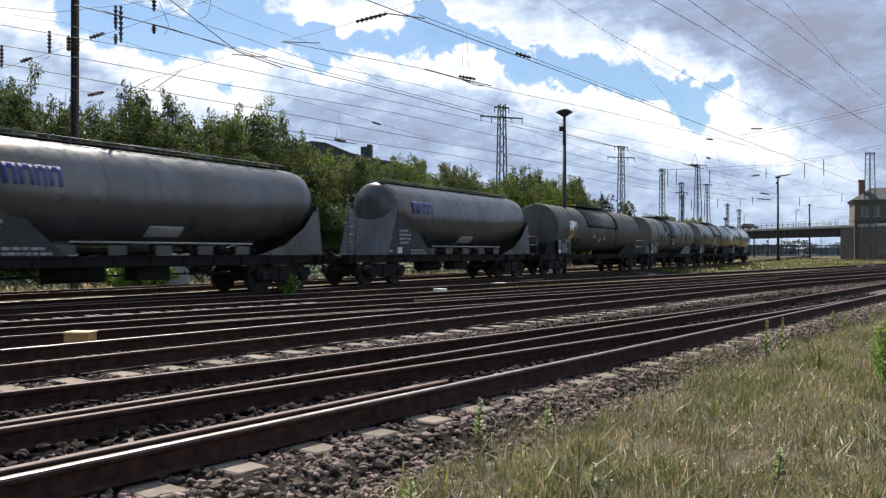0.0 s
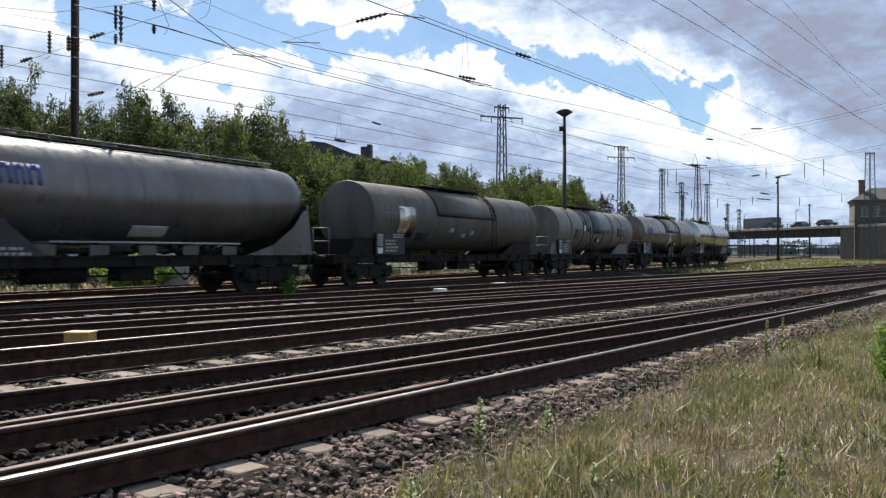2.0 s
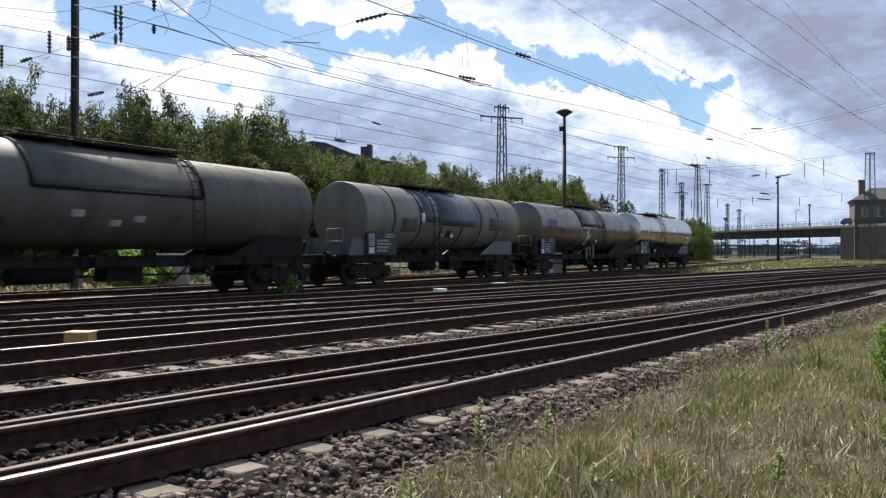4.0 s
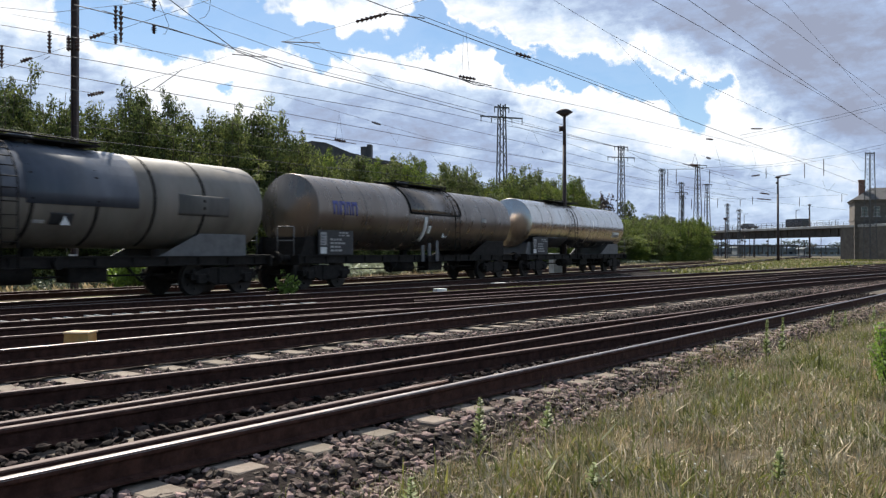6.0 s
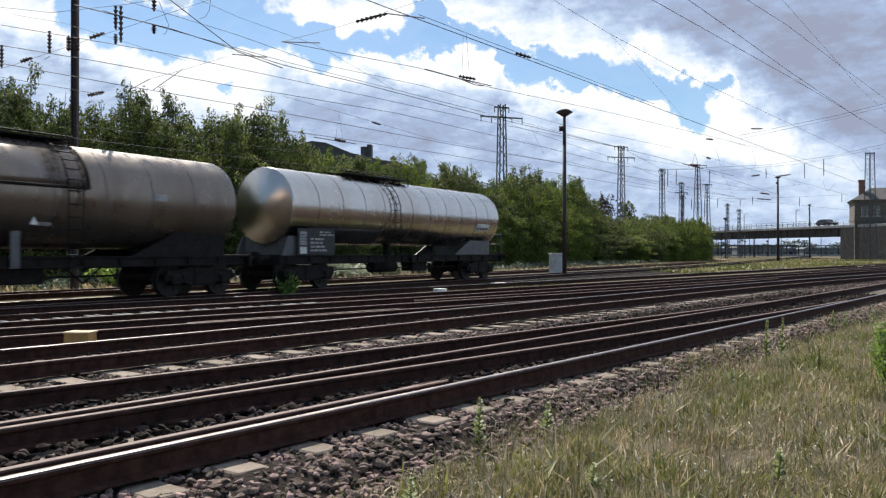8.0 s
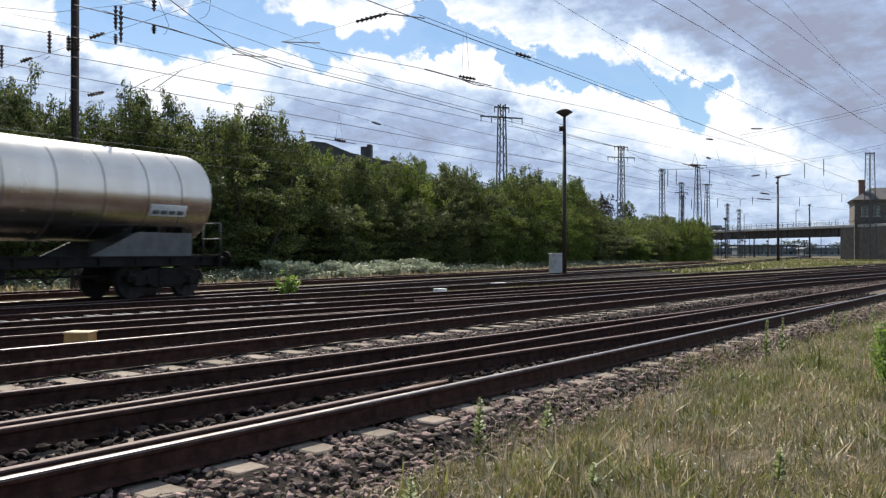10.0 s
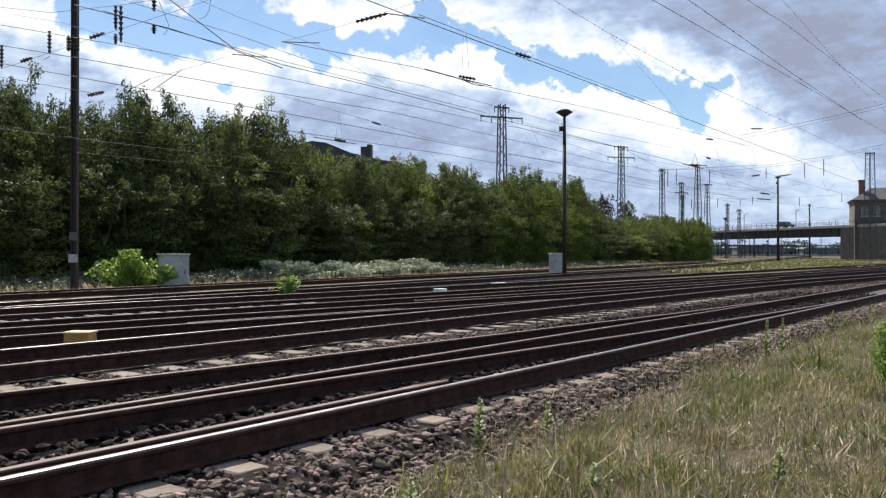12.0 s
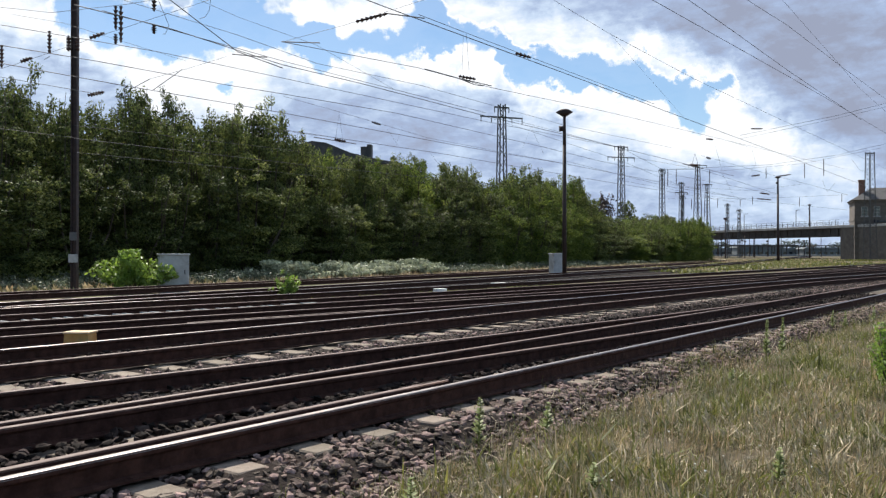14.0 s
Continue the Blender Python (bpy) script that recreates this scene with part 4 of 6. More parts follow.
w, tank, mid, zc, r = tank_wagon(72.3, 17.2, "brownish metal-clad tank wagon with white upright stripe", "brown", 1.65, 15.9, r=1.30, zc=2.60,
                                 straps=(3.0, 4.3, 5.6, 7.1, 8.5, 10.2, 11.6, 13.0, 14.4), style=2, sign=1.8, steps=10.5, top=(7.2, 11.2))
emblem(tank, 2.4, zc, r, -4, 0.48, "blue")
flank(tank, "white_stripe", 8.2, 8.42, zc, r, -46, 2, "white")
flank(tank, "placard", 8.55, 8.75, zc, r, -28, -14, "white")
flank(tank, "lagging_panel", 7.2, 11.1, zc, r, 7, 88, "brown", 0.03)
frame_trim(tank, 7.2, 11.1, zc, r, 7)
triangle_sign(tank, 9.75, zc - 0.75, 0.22, -1.21)
flank(tank, "placard", 9.9, 10.25, zc, r, -36, -32, "dimwhite")
flank(tank, "placard", 13.0, 13.45, zc, r, -2, 6, "dimwhite")
for k, x in enumerate((8.1, 8.6, 9.2)):
    bm = bmesh.new()
    box(bm, x, x + 0.22, -1.22, -1.18, 0.85, 1.5 + 0.1 * k, 0.01)
    part("step_panel", bm, "greypaint", w)

w, tank, mid, zc, r = tank_wagon(89.5, 16.6, "bright aluminium-clad tank wagon at the train's end", "alu", 1.3, 15.6, r=1.26, zc=2.75,
                                 straps=(2.6, 3.9, 5.2, 6.4, 8.3, 9.6, 10.9, 12.2, 13.5, 14.6), style=3, sign=1.65, steps=6.9, top=(5.0, 9.2))
# dark reflection low on the cladding, laid on as a black plate
flank(tank, "skirt_panel", 2.3, 6.5, zc, r, -72, -34, "black", 0.012, "black plate painting the dark reflection on the lower flank")
p4 = flank(tank, "placard", 13.6, 14.8, zc, r, -27, -12, "white", label="white placard with dark print")
for k in range(4):
    part("lettering_bar", curved_plate(bmesh.new(), 13.68 + 0.27 * k, 13.9 + 0.27 * k, zc, r + 0.012, -24, -19, 2, 0.003), "bluedark", p4)


# ---- hedge, trees ----
def leaf_cloud(rng, lobes, count, size, flat=0.0):
    """Leaves as small bent quads over and inside a set of lobes (x, y, z, rx, ry, rz)."""
    verts, faces = [], []
    vol = [l[3] * l[4] + l[4] * l[5] + l[3] * l[5] for l in lobes]
    tot = sum(vol)
    for l, v in zip(lobes, vol):
        for _ in range(int(count * v / tot)):
            q = Vector((rng.gauss(0, 1), rng.gauss(0, 1), rng.gauss(0, 1))).normalized()
            rad = rng.uniform(0.55, 1.0) ** 0.5 * (1 + 0.22 * noise.noise(q * 2.3 + Vector(l[:3])))
            if rng.random() < 0.06:
                rad *= rng.uniform(1.05, 1.25)
            p = Vector((l[0] + q.x * l[3] * rad, l[1] + q.y * l[4] * rad, l[2] + q.z * l[5] * rad))
            if p.z < -0.3:
                continue
            nrm = (q + Vector((rng.uniform(-0.9, 0.9), rng.uniform(-0.9, 0.9), rng.uniform(-0.4, 1.0)))).normalized()
            t = nrm.cross(Vector((rng.uniform(-1, 1), rng.uniform(-1, 1), rng.uniform(-1, 1)))).normalized()
            b = nrm.cross(t)
            sz = size * rng.uniform(0.6, 1.35)
            k = len(verts)
            verts += [p - t * sz, p + b * sz * 0.42 + nrm * sz * 0.12, p + t * sz, p - b * sz * 0.42 + nrm * sz * 0.12]
            faces += [(k, k + 1, k + 2), (k, k + 2, k + 3)]
    return verts, faces


def make_tree(name, seed, height, spread, leaf, count, size, label, group="", m=None, stems=12):
    """Several stems that fan upwards, leaf clumps along them and their twigs, thin shoots at the top."""
    rng = random.Random(seed)
    tree = empty(name, m or Matrix.Identity(4), label, "tree" if name == "tree" else name.replace("_", " "), group)
    bm = bmesh.new()
    lobes = []
    for k in range(stems):
        a = 6.283 * k / stems + rng.uniform(-0.4, 0.4)
        q = spread * rng.uniform(0.05, 0.85)
        top = height * (rng.uniform(0.84, 1.0) if q < spread * 0.5 else rng.uniform(0.55, 0.9))
        foot = Vector((math.cos(a) * 0.15, math.sin(a) * 0.15, -0.4))
        bend = Vector((math.cos(a) * q * 0.75, math.sin(a) * q * 0.75, top * 0.5))
        tip = Vector((math.cos(a) * q, math.sin(a) * q, top))
        rod(bm, foot, bend, 0.08, 6, 0.05)
        rod(bm, bend, tip, 0.05, 5, 0.01)
        n = int(top / 0.62)
        for i in range(n):
            f = 0.06 + 0.90 * i / n
            p = foot.lerp(bend, f * 2) if f < 0.5 else bend.lerp(tip, f * 2 - 1)
            reach = (1.0 - 0.5 * f) * spread * 0.42
            w = rng.uniform(0, 6.28)
            p = p + Vector((math.cos(w) * reach, math.sin(w) * reach, rng.uniform(-0.2, 0.2)))
            r = rng.uniform(0.32, 0.72) * (1.15 - 0.45 * f)
            lobes.append((p.x, p.y, p.z, r * 1.3, r * 1.3, r * rng.uniform(0.5, 0.8)))
        for i in range(4):
            w = rng.uniform(0, 6.28)
            e = tip + Vector((math.cos(w) * 0.4, math.sin(w) * 0.4, rng.uniform(-0.7, 0.0)))
            rod(bm, e - Vector((0, 0, 0.5)), e + Vector((0, 0, 0.3)), 0.015, 4, 0.005)
            lobes.append((e.x, e.y, e.z, 0.22, 0.22, rng.uniform(0.22, 0.42)))
    part("trunk", bm, "bark", tree)
    v, fc = leaf_cloud(rng, lobes, count, size)
    raw_mesh("crown", v, fc, leaf, tree)
    return tree


HEDGE_LABEL = "dense dark green broadleaf tree grown into a hedge"
protos = [make_tree("tree", 20 + k, 8.0, 2.7, "leafsun" if k > 4 else "leaf", 22000, 0.085,
                    "yellow-green hedge tree with sunlight painted into its leaves" if k > 4 else HEDGE_LABEL, "trees of the hedge", m=pose(*far_at(-20 - 6 * k, 40 + k, -0.2))) for k in range(7)]


def hedge_top(s):
    """Height of the hedge along its front row."""
    return float(np.interp(s, (14, 20, 30, 38, 41.5, 46, 50, 54, 56.5, 60, 63.5, 65.8, 69, 73, 80, 86, 89, 92, 97, 130, 138, 143),
                           (8.7, 9.0, 9.8, 10.1, 8.0, 8.1, 8.8, 8.7, 7.8, 9.3, 9.0, 6.9, 8.6, 10.1, 9.5, 10.4, 9.4, 7.2, 5.7, 7.3, 7.0, 6.4)))


def hedge_tree(src, s, d, height):
    t = copy_thing(src, pose(*far_at(s, d, -0.15), 0, 0, rng.uniform(0, 360)))
    w = rng.uniform(0.85, 1.12)
    t.scale = (w, w, height / 8.0)


rng = random.Random(5)
for row, (dd, step, f) in enumerate(((33.0, 2.6, 0.62), (35.5, 2.1, 0.97), (39.0, 2.6, 1.0), (43.0, 4.2, 0.95))):
    s = -14.0
    while s < 131.0:
        k = dd / 35.0
        high = 1.2 + (hedge_top(s) * f * rng.uniform(0.90, 1.06) - 1.2) * k
        # stretches where the trees get the leaves with painted sunlight
        sun_painted = (66 < s < 92 and rng.random() < 0.6) or (40 < s < 56 and rng.random() < 0.3) or (s > 96 and rng.random() < 0.3)
        hedge_tree(protos[rng.choice((5, 6)) if sun_painted else rng.randrange(5)], s * k + rng.uniform(-0.5, 0.5), dd + rng.uniform(-0.6, 0.6), high)
        s += step * (1.0 if s < 70 else 1.35)
for sx, dd, high in ((99, 31.5, 3.6), (104, 31.0, 4.4), (108, 31.3, 5.2), (113, 31.4, 4.6), (118, 31.2, 6.2), (122, 31.2, 6.6), (126, 31.2, 6.4), (130, 31.4, 7.0), (134, 31.8, 6.4)):
    hedge_tree(protos[6 if dd > 31 else 3], sx, dd, high)


# ---- masts, pylons ----
def lamp_mast(x, y, height, r=0.13):
    mast = empty("lamp_mast", pose(x, y, -0.35), "dark steel yard lamp mast with flat round lamp head", "lamp mast", "yard lamp masts")
    bm = bmesh.new()
    rod(bm, (0, 0, 0), (0, 0, height * 0.8), r, 12, r * 0.8)
    rod(bm, (0, 0, height * 0.8), (0, 0, height - 0.15), r * 0.8, 12, r * 0.6)
    part("pole", bm, "mast", mast)
    bm = bmesh.new()
    rod(bm, (0, 0, height - 0.3), (0, 0, height - 0.05), 0.12, 14, 0.5)
    rod(bm, (0, 0, height - 0.05), (0, 0, height + 0.12), 0.5, 14, 0.2)
    part("lamp_head", bm, "mast", mast)
    bm = bmesh.new()
    rod(bm, (-0.3, 0, height - 1.0), (-0.05, 0, height - 1.0), 0.16, 10)
    part("loudspeaker", bm, "mast", mast)
    return mast


def lattice_pylon(x, y, height, base=0.55, top=0.28, arm=1.6, arms=((0.98, 0.35), (0.92, 1.0)), yaw=20):
    py = empty("catenary_pylon", pose(x, y, -0.4, 0, 0, yaw), "grey lattice steel catenary pylon with cross arms", "pylon", "catenary pylons")
    bm = bmesh.new()
    levels = int(height / 0.9)
    corner = [(-1, -1), (1, -1), (1, 1), (-1, 1)]

    def at(k, c):
        f = k / levels
        w = base + (top - base) * f
        return (c[0] * w, c[1] * w, height * f)
    bm.free()
    for c in corner:
        bm = bmesh.new()
        rod(bm, at(0, c), at(levels, c), 0.07, 4, smooth=False)
        part("leg", bm, "lattice", py)
    bm = bmesh.new()
    for k in range(levels):
        for i in range(4):
            a, b = corner[i], corner[(i + 1) % 4]
            rod(bm, at(k, a if k % 2 else b), at(k + 1, b if k % 2 else a), 0.038, 3, smooth=False)
    part("bracing", bm, "lattice", py)
    for f, q in arms:
        bm = bmesh.new()
        z = height * f
        box(bm, -arm * q, arm * q, -0.06, 0.06, z - 0.07, z + 0.07)
        for sx in (-1, -0.5, 0.5, 1):
            rod(bm, (sx * arm * q * 0.97, 0, z), (sx * arm * q * 0.97, 0, z - 0.55), 0.045, 6)
        part("cross_arm", bm, "lattice", py)
    return py


def iron_mast(x, y, height):
    mast = empty("catenary_mast", pose(x, y, -0.35), "dark brown steel catenary mast beside the track", "mast")
    bm = bmesh.new()
    outline = [(-0.11, -0.1), (-0.07, -0.1), (-0.07, -0.02), (0.07, -0.02), (0.07, -0.1), (0.11, -0.1), (0.11, 0.1), (0.07, 0.1), (0.07, 0.02), (-0.07, 0.02), (-0.07, 0.1), (-0.11, 0.1)]
    low, high = [[bm.verts.new((x, y, z)) for x, y in outline] for z in (0, height)]
    for k in range(12):
        bm.faces.new((low[k - 1], low[k], high[k], high[k - 1]))
    bm.faces.new(high)
    bmesh.ops.recalc_face_normals(bm, faces=bm.faces)
    part("pole", bm, "mast", mast)
    for k, (z, w) in enumerate(((1.2, 0.34), (2.0, 0.26))):
        bm = bmesh.new()
        box(bm, -w / 2, w / 2, -0.14, -0.11, z, z + 0.3, 0.005)
        part("sign_plate", bm, "cabinet" if k == 0 else "greypaint", mast)
    bm = bmesh.new()
    box(bm, -0.3, 0.3, -0.3, 0.3, -0.2, 0.12, 0.03)
    part("footing", bm, "concrete", mast)
    for x in (-0.16, 0.16):
        bm = bmesh.new()
        rod(bm, (x, -0.16, 8.85), (x, -0.16, 9.42), 0.035, 8)
        for k in range(4):
            rod(bm, (x, -0.16, 8.9 + 0.12 * k), (x, -0.16, 8.98 + 0.12 * k), 0.075, 12)
        part("insulator", bm, "porcelain", mast)
    return mast


iron_mast(-13.4, 29.8, 13.5)
lamp_mast(7.0, 47.2, 9.7)
lamp_mast(55.2, 135.0, 14.0, 0.2)
lamp_mast(89.5, 200.0, 13.2, 0.22)

lattice_pylon(6.1, 85, 17.0, arm=2.4)
lattice_pylon(27.2, 125, 17.9, arm=2.4, arms=((0.99, 0.5), (0.90, 1.0)))
lattice_pylon(42.8, 160, 18.0, arm=1.6, arms=((0.98, 0.5),))
lattice_pylon(55.3, 190, 18.0, arm=1.8, arms=((0.98, 0.5), (0.86, 1.0)))
lattice_pylon(51.3, 165, 19.4, base=0.8, arm=2.2, arms=((0.99, 1.0),))
lattice_pylon(64.5, 200, 18.4, base=0.8, arm=1.4, arms=((0.99, 1.0),))
lattice_pylon(78.2, 150, 20.0, base=0.8, top=0.5, arm=1.4, arms=((0.99, 0.8),))
for x, y, h in ((66.0, 190, 13), (70.5, 195, 12), (60.0, 205, 16), (104.0, 205, 13.0)):
    lattice_pylon(x, y, h, 0.3, 0.2, 1.0, ((0.97, 0.8),))


# ---- bridge and signal house ----
BR, BL = Vector((85.7, 170, 0)), Vector((52.4, 284, 0))   # ends of the road bridge


def make_bridge():
    way = (BL - BR)
    length = way.length
    yaw = math.degrees(math.atan2(way.y, way.x))
    br = empty("road_bridge", pose(BR.x, BR.y, 0, 0, 0, yaw), "dark steel girder road bridge over the yard", "bridge")
    bm = bmesh.new()
    for y in (-4.2, 4.2):
        box(bm, -1, 260, y - 0.15, y + 0.15, 4.65, 6.2)
        for z in (4.65, 6.14):
            box(bm, -1, 260, y - 0.35, y + 0.35, z, z + 0.08)
        k = 0.0
        while k < length:
            box(bm, k, k + 0.08, y - 0.33, y + 0.33, 4.7, 6.15)
            k += 2.2
    part("girder", bm, "girder", br)
    bm = bmesh.new()
    box(bm, -130, 320, -5.2, 5.2, 6.24, 6.75, 0.03)
    part("deck", bm, "deck", br)
    for y in (-5.1, 5.1):
        bm = bmesh.new()
        k = 0.0
        while k < length:
            box(bm, k - 0.03, k + 0.03, y - 0.03, y + 0.03, 6.75, 7.95)
            k += 1.8
        for z in (7.0, 7.25, 7.5, 7.9):
            box(bm, -1, length, y - 0.02, y + 0.02, z, z + 0.045)
        part("railing", bm, "girder", br)
    for k in (62.0, 96.0, 130.0, 170.0, 210.0, 259.0):
        bm = bmesh.new()
        for y in (-3.5, 0, 3.5):
            box(bm, k - 0.4, k + 0.4, y - 0.4, y + 0.4, -0.6, 4.65)
        part("pier", bm, "deck", br)
    for k in (12.0, 30.0, 48.0, 70.0):
        bm = bmesh.new()
        rod(bm, (k, 4.9, 6.7), (k, 4.9, 10.5), 0.07, 8)
        rod(bm, (k, 4.9, 10.4), (k, 3.9, 10.6), 0.05, 6)
        part("lamp_post", bm, "girder", br)
    return yaw


BRIDGE_YAW = make_bridge()


def make_signal_house():
    h = empty("signal_house", pose(81.9, 163, -0.4, 0, 0, -21), "old dark sandstone house beside the bridge with hipped roof", "house")
    bm = bmesh.new()
    box(bm, 0, 14, 0, 10, 0, 12.0)
    part("wall", bm, "sand", h)
    bm = bmesh.new()
    for z, t in ((11.7, 0.4), (8.0, 0.18), (4.6, 0.22)):
        box(bm, -t * 0.6, 14 + t * 0.6, -t * 0.6, 10 + t * 0.6, z, z + 0.35)
    part("cornice", bm, "sand", h)
    bm = bmesh.new()
    a = [bm.verts.new(p) for p in ((-0.6, -0.6, 12.05), (14.6, -0.6, 12.05), (14.6, 10.6, 12.05), (-0.6, 10.6, 12.05), (3.4, 3.5, 14.6), (10.6, 3.5, 14.6), (10.6, 6.5, 14.6), (3.4, 6.5, 14.6))]
    for q in ((0, 1, 5, 4), (1, 2, 6, 5), (2, 3, 7, 6), (3, 0, 4, 7), (4, 5, 6, 7), (3, 2, 1, 0)):
        bm.faces.new([a[i] for i in q])
    bmesh.ops.recalc_face_normals(bm, faces=bm.faces)
    roof = part("roof", bm, "slate", h)
    for x, y in ((1.0, 2.0), (6.5, 3.0)):
        bm = bmesh.new()
        box(bm, x, x + 1.0, y, y + 1.0, 12.0, 16.2, 0.03)
        box(bm, x - 0.12, x + 1.12, y - 0.12, y + 1.12, 15.9, 16.15)
        part("chimney", bm, "brickred", roof)
    for x in (1.2, 3.4, 5.6, 8.0):
        for z in (1.6, 5.4, 8.8):
            bm = bmesh.new()
            box(bm, x, x + 1.1, -0.06, 0.02, z, z + 1.9)
            box(bm, x - 0.15, x + 1.25, -0.16, 0.0, z - 0.2, z - 0.02)
            wdw = part("window", bm, "deck", h)
            bm = bmesh.new()
            for dx in (0.1, 0.6):
                for dz in (0.1, 0.75, 1.3):
                    box(bm, x + dx, x + dx + 0.42, -0.075, -0.062, z + dz, z + dz + (0.5 if dz > 0.5 else 0.58))
            part("pane", bm, "glass", wdw)
    # stone courses on the front
    me_src = None
    r2 = random.Random(9)
    for row in range(22):
        x = -0.02 if row % 2 else -0.3
        while x < 8.5:
            wd = 0.9
            x0, x1 = max(x, 0.0), x + wd - 0.04
            free = all(not (x1 > wx - 0.2 and x0 < wx + 1.3 and row * 0.52 + 0.5 > wz - 0.2 and row * 0.52 < wz + 1.9) for wx in (1.2, 3.4, 5.6, 8.0) for wz in (1.6, 5.4, 8.8))
            if free and x1 - x0 > 0.7:
                if me_src is None:
                    bm = bmesh.new()
                    box(bm, 0, wd - 0.04, -0.035, 0.0, 0, 0.48, 0.01)
                    me_src = part("stone", bm, "sand", h)
                    me_src.matrix_basis = pose(x0, 0, row * 0.52)
                else:
                    again("stone", me_src, h, pose(x0, r2.uniform(0, 0.015), row * 0.52))
            x += wd
    # abutment under the bridge end
    ab = empty("bridge_abutment", pose(85.2, 168.8, -0.4, 0, 0, -21), "soot-dark stone abutment carrying the bridge end", "abutment")
    bm = bmesh.new()
    box(bm, 0, 6, 0, 11, 0, 5.0)
    box(bm, -0.2, 6.2, -0.2, 11.2, 4.6, 5.02, 0.03)
    part("wall", bm, "sand", ab)


make_signal_house()


def approaches():
    for k0, k1 in ((-134.0, -1.2), (260.0, 324.0)):
        e = empty("bridge_approach", pose(BR.x, BR.y, 0, 0, 0, BRIDGE_YAW), "stone retaining wall carrying the road to the bridge", "embankment")
        bm = bmesh.new()
        box(bm, k0, k1, -5.0, 5.0, -0.6, 6.235)
        part("wall", bm, "sand", e)


approaches()


def hedge_house():
    h = empty("house", pose(-12.0, 78, 0.5, 0, 0, -8), "house behind the trees with dark grey curved roof and chimney", "house")
    bm = bmesh.new()
    box(bm, -4.0, 8.0, 0, 8, -0.9, 9.0)
    part("wall", bm, "plaster", h)
    bm = bmesh.new()
    prism(bm, [(-4.4, 9.0), (8.4, 9.0), (6.4, 9.4), (3.4, 10.1), (1.0, 11.1), (-0.4, 11.3), (-2.0, 10.9), (-3.6, 10.1)], -0.4, 8.4)
    part("roof", bm, "slate", h)
    bm = bmesh.new()
    box(bm, 4.3, 4.9, -0.2, 0.6, 8.5, 10.7, 0.03)
    box(bm, 4.9, 5.3, -0.2, 0.6, 8.5, 10.9, 0.03)
    part("chimney", bm, "slate", h)


hedge_house()


def cabinet(x, y, w, d, h, yaw):
    c = empty("trackside_cabinet", pose(x, y, -0.35, 0, 0, yaw), "weathered pale grey concrete trackside cabinet", "cabinet", "trackside cabinets")
    bm = bmesh.new()
    box(bm, -w / 2, w / 2, -d / 2, d / 2, 0, h, 0.02)
    part("body", bm, "cabinet", c)
    bm = bmesh.new()
    box(bm, -w / 2 - 0.04, w / 2 + 0.04, -d / 2 - 0.04, d / 2 + 0.04, h, h + 0.07, 0.02)
    part("lid", bm, "cabinet", c)
    bm = bmesh.new()
    box(bm, -w / 2 + 0.08, w / 2 - 0.08, -d / 2 - 0.015, -d / 2 - 0.002, 0.1, h - 0.1, 0.005)
    dr = part("door", bm, "cabinet", c)
    bm = bmesh.new()
    box(bm, w / 2 - 0.18, w / 2 - 0.15, -d / 2 - 0.04, -d / 2 - 0.016, h * 0.5, h * 0.62)
    part("handle", bm, "frame", dr)


cabinet(-10.4, 31.6, 1.1, 0.6, 1.45, 25)
cabinet(7.3, 52.5, 0.85, 0.6, 1.45, 25)


def cable_trough():
    """A row of concrete lids along the foot of the hedge."""
    c = empty("cable_trough", Matrix.Identity(4), "row of pale concrete cable trough lids beside the track", "cable trough")
    r10 = random.Random(8)
    bm = bmesh.new()
    box(bm, -0.44, 0.44, -0.2, 0.2, -0.25, 0.0, 0.015)
    src = None
    for k in range(95):
        p = far_at(8.0 + 0.93 * k, 26.2 + r10.uniform(-0.03, 0.03))
        at = pose(p.x, p.y, ground_height(p.x, p.y) + 0.16 + r10.uniform(-0.03, 0.04), r10.uniform(-3, 3), r10.uniform(-2, 2), 59.1 + r10.uniform(-3, 3))
        if src is None:
            src = part("lid", bm, "cabinet", c)
            src.matrix_basis = at
        else:
            again("lid", src, c, at)


cable_trough()


def hedge_ivy():
    r10 = random.Random(18)
    lobes = []
    for k in range(260):
        p = far_at(r10.uniform(4, 100), r10.uniform(28.3, 33.0))
        lobes.append((p.x, p.y, ground_height(p.x, p.y) + 0.25, r10.uniform(0.5, 1.1), r10.uniform(0.5, 1.1), r10.uniform(0.15, 0.5)))
    verts, faces = leaf_cloud(r10, lobes, 52000, 0.075)
    tagged(raw_mesh("ground_ivy", verts, faces, "leafivy"), "low grey-green ivy along the hedge foot", "ivy", kind="stuff")


hedge_ivy()


def point_box():
    c = empty("point_machine_cover", pose(-5.40, 12.2, -0.20, 0, 0, -2), "faded yellow metal cover beside the rails", "cover box")
    bm = bmesh.new()
    prism(bm, [(-0.19, 0), (0.19, 0), (0.18, 0.22), (-0.17, 0.22)], -0.14, 0.14)
    part("body", bm, "yellow", c)
    bm = bmesh.new()
    box(bm, -0.19, 0.20, -0.16, 0.16, 0.22, 0.245, 0.006)
    part("lid", bm, "yellowlid", c, "pale yellow lid")


point_box()


def marker(x, y, w2, h2):
    m = empty("trackside_marker", pose(x, y, -0.3, 0, 0, 30), "small white concrete marker block between rails", "marker", "track markers")
    bm = bmesh.new()
    prism(bm, [(-w2, 0), (w2, 0), (w2 * 0.9, h2), (-w2 * 0.9, h2)], -0.15, 0.15)
    part("block", bm, "white", m)


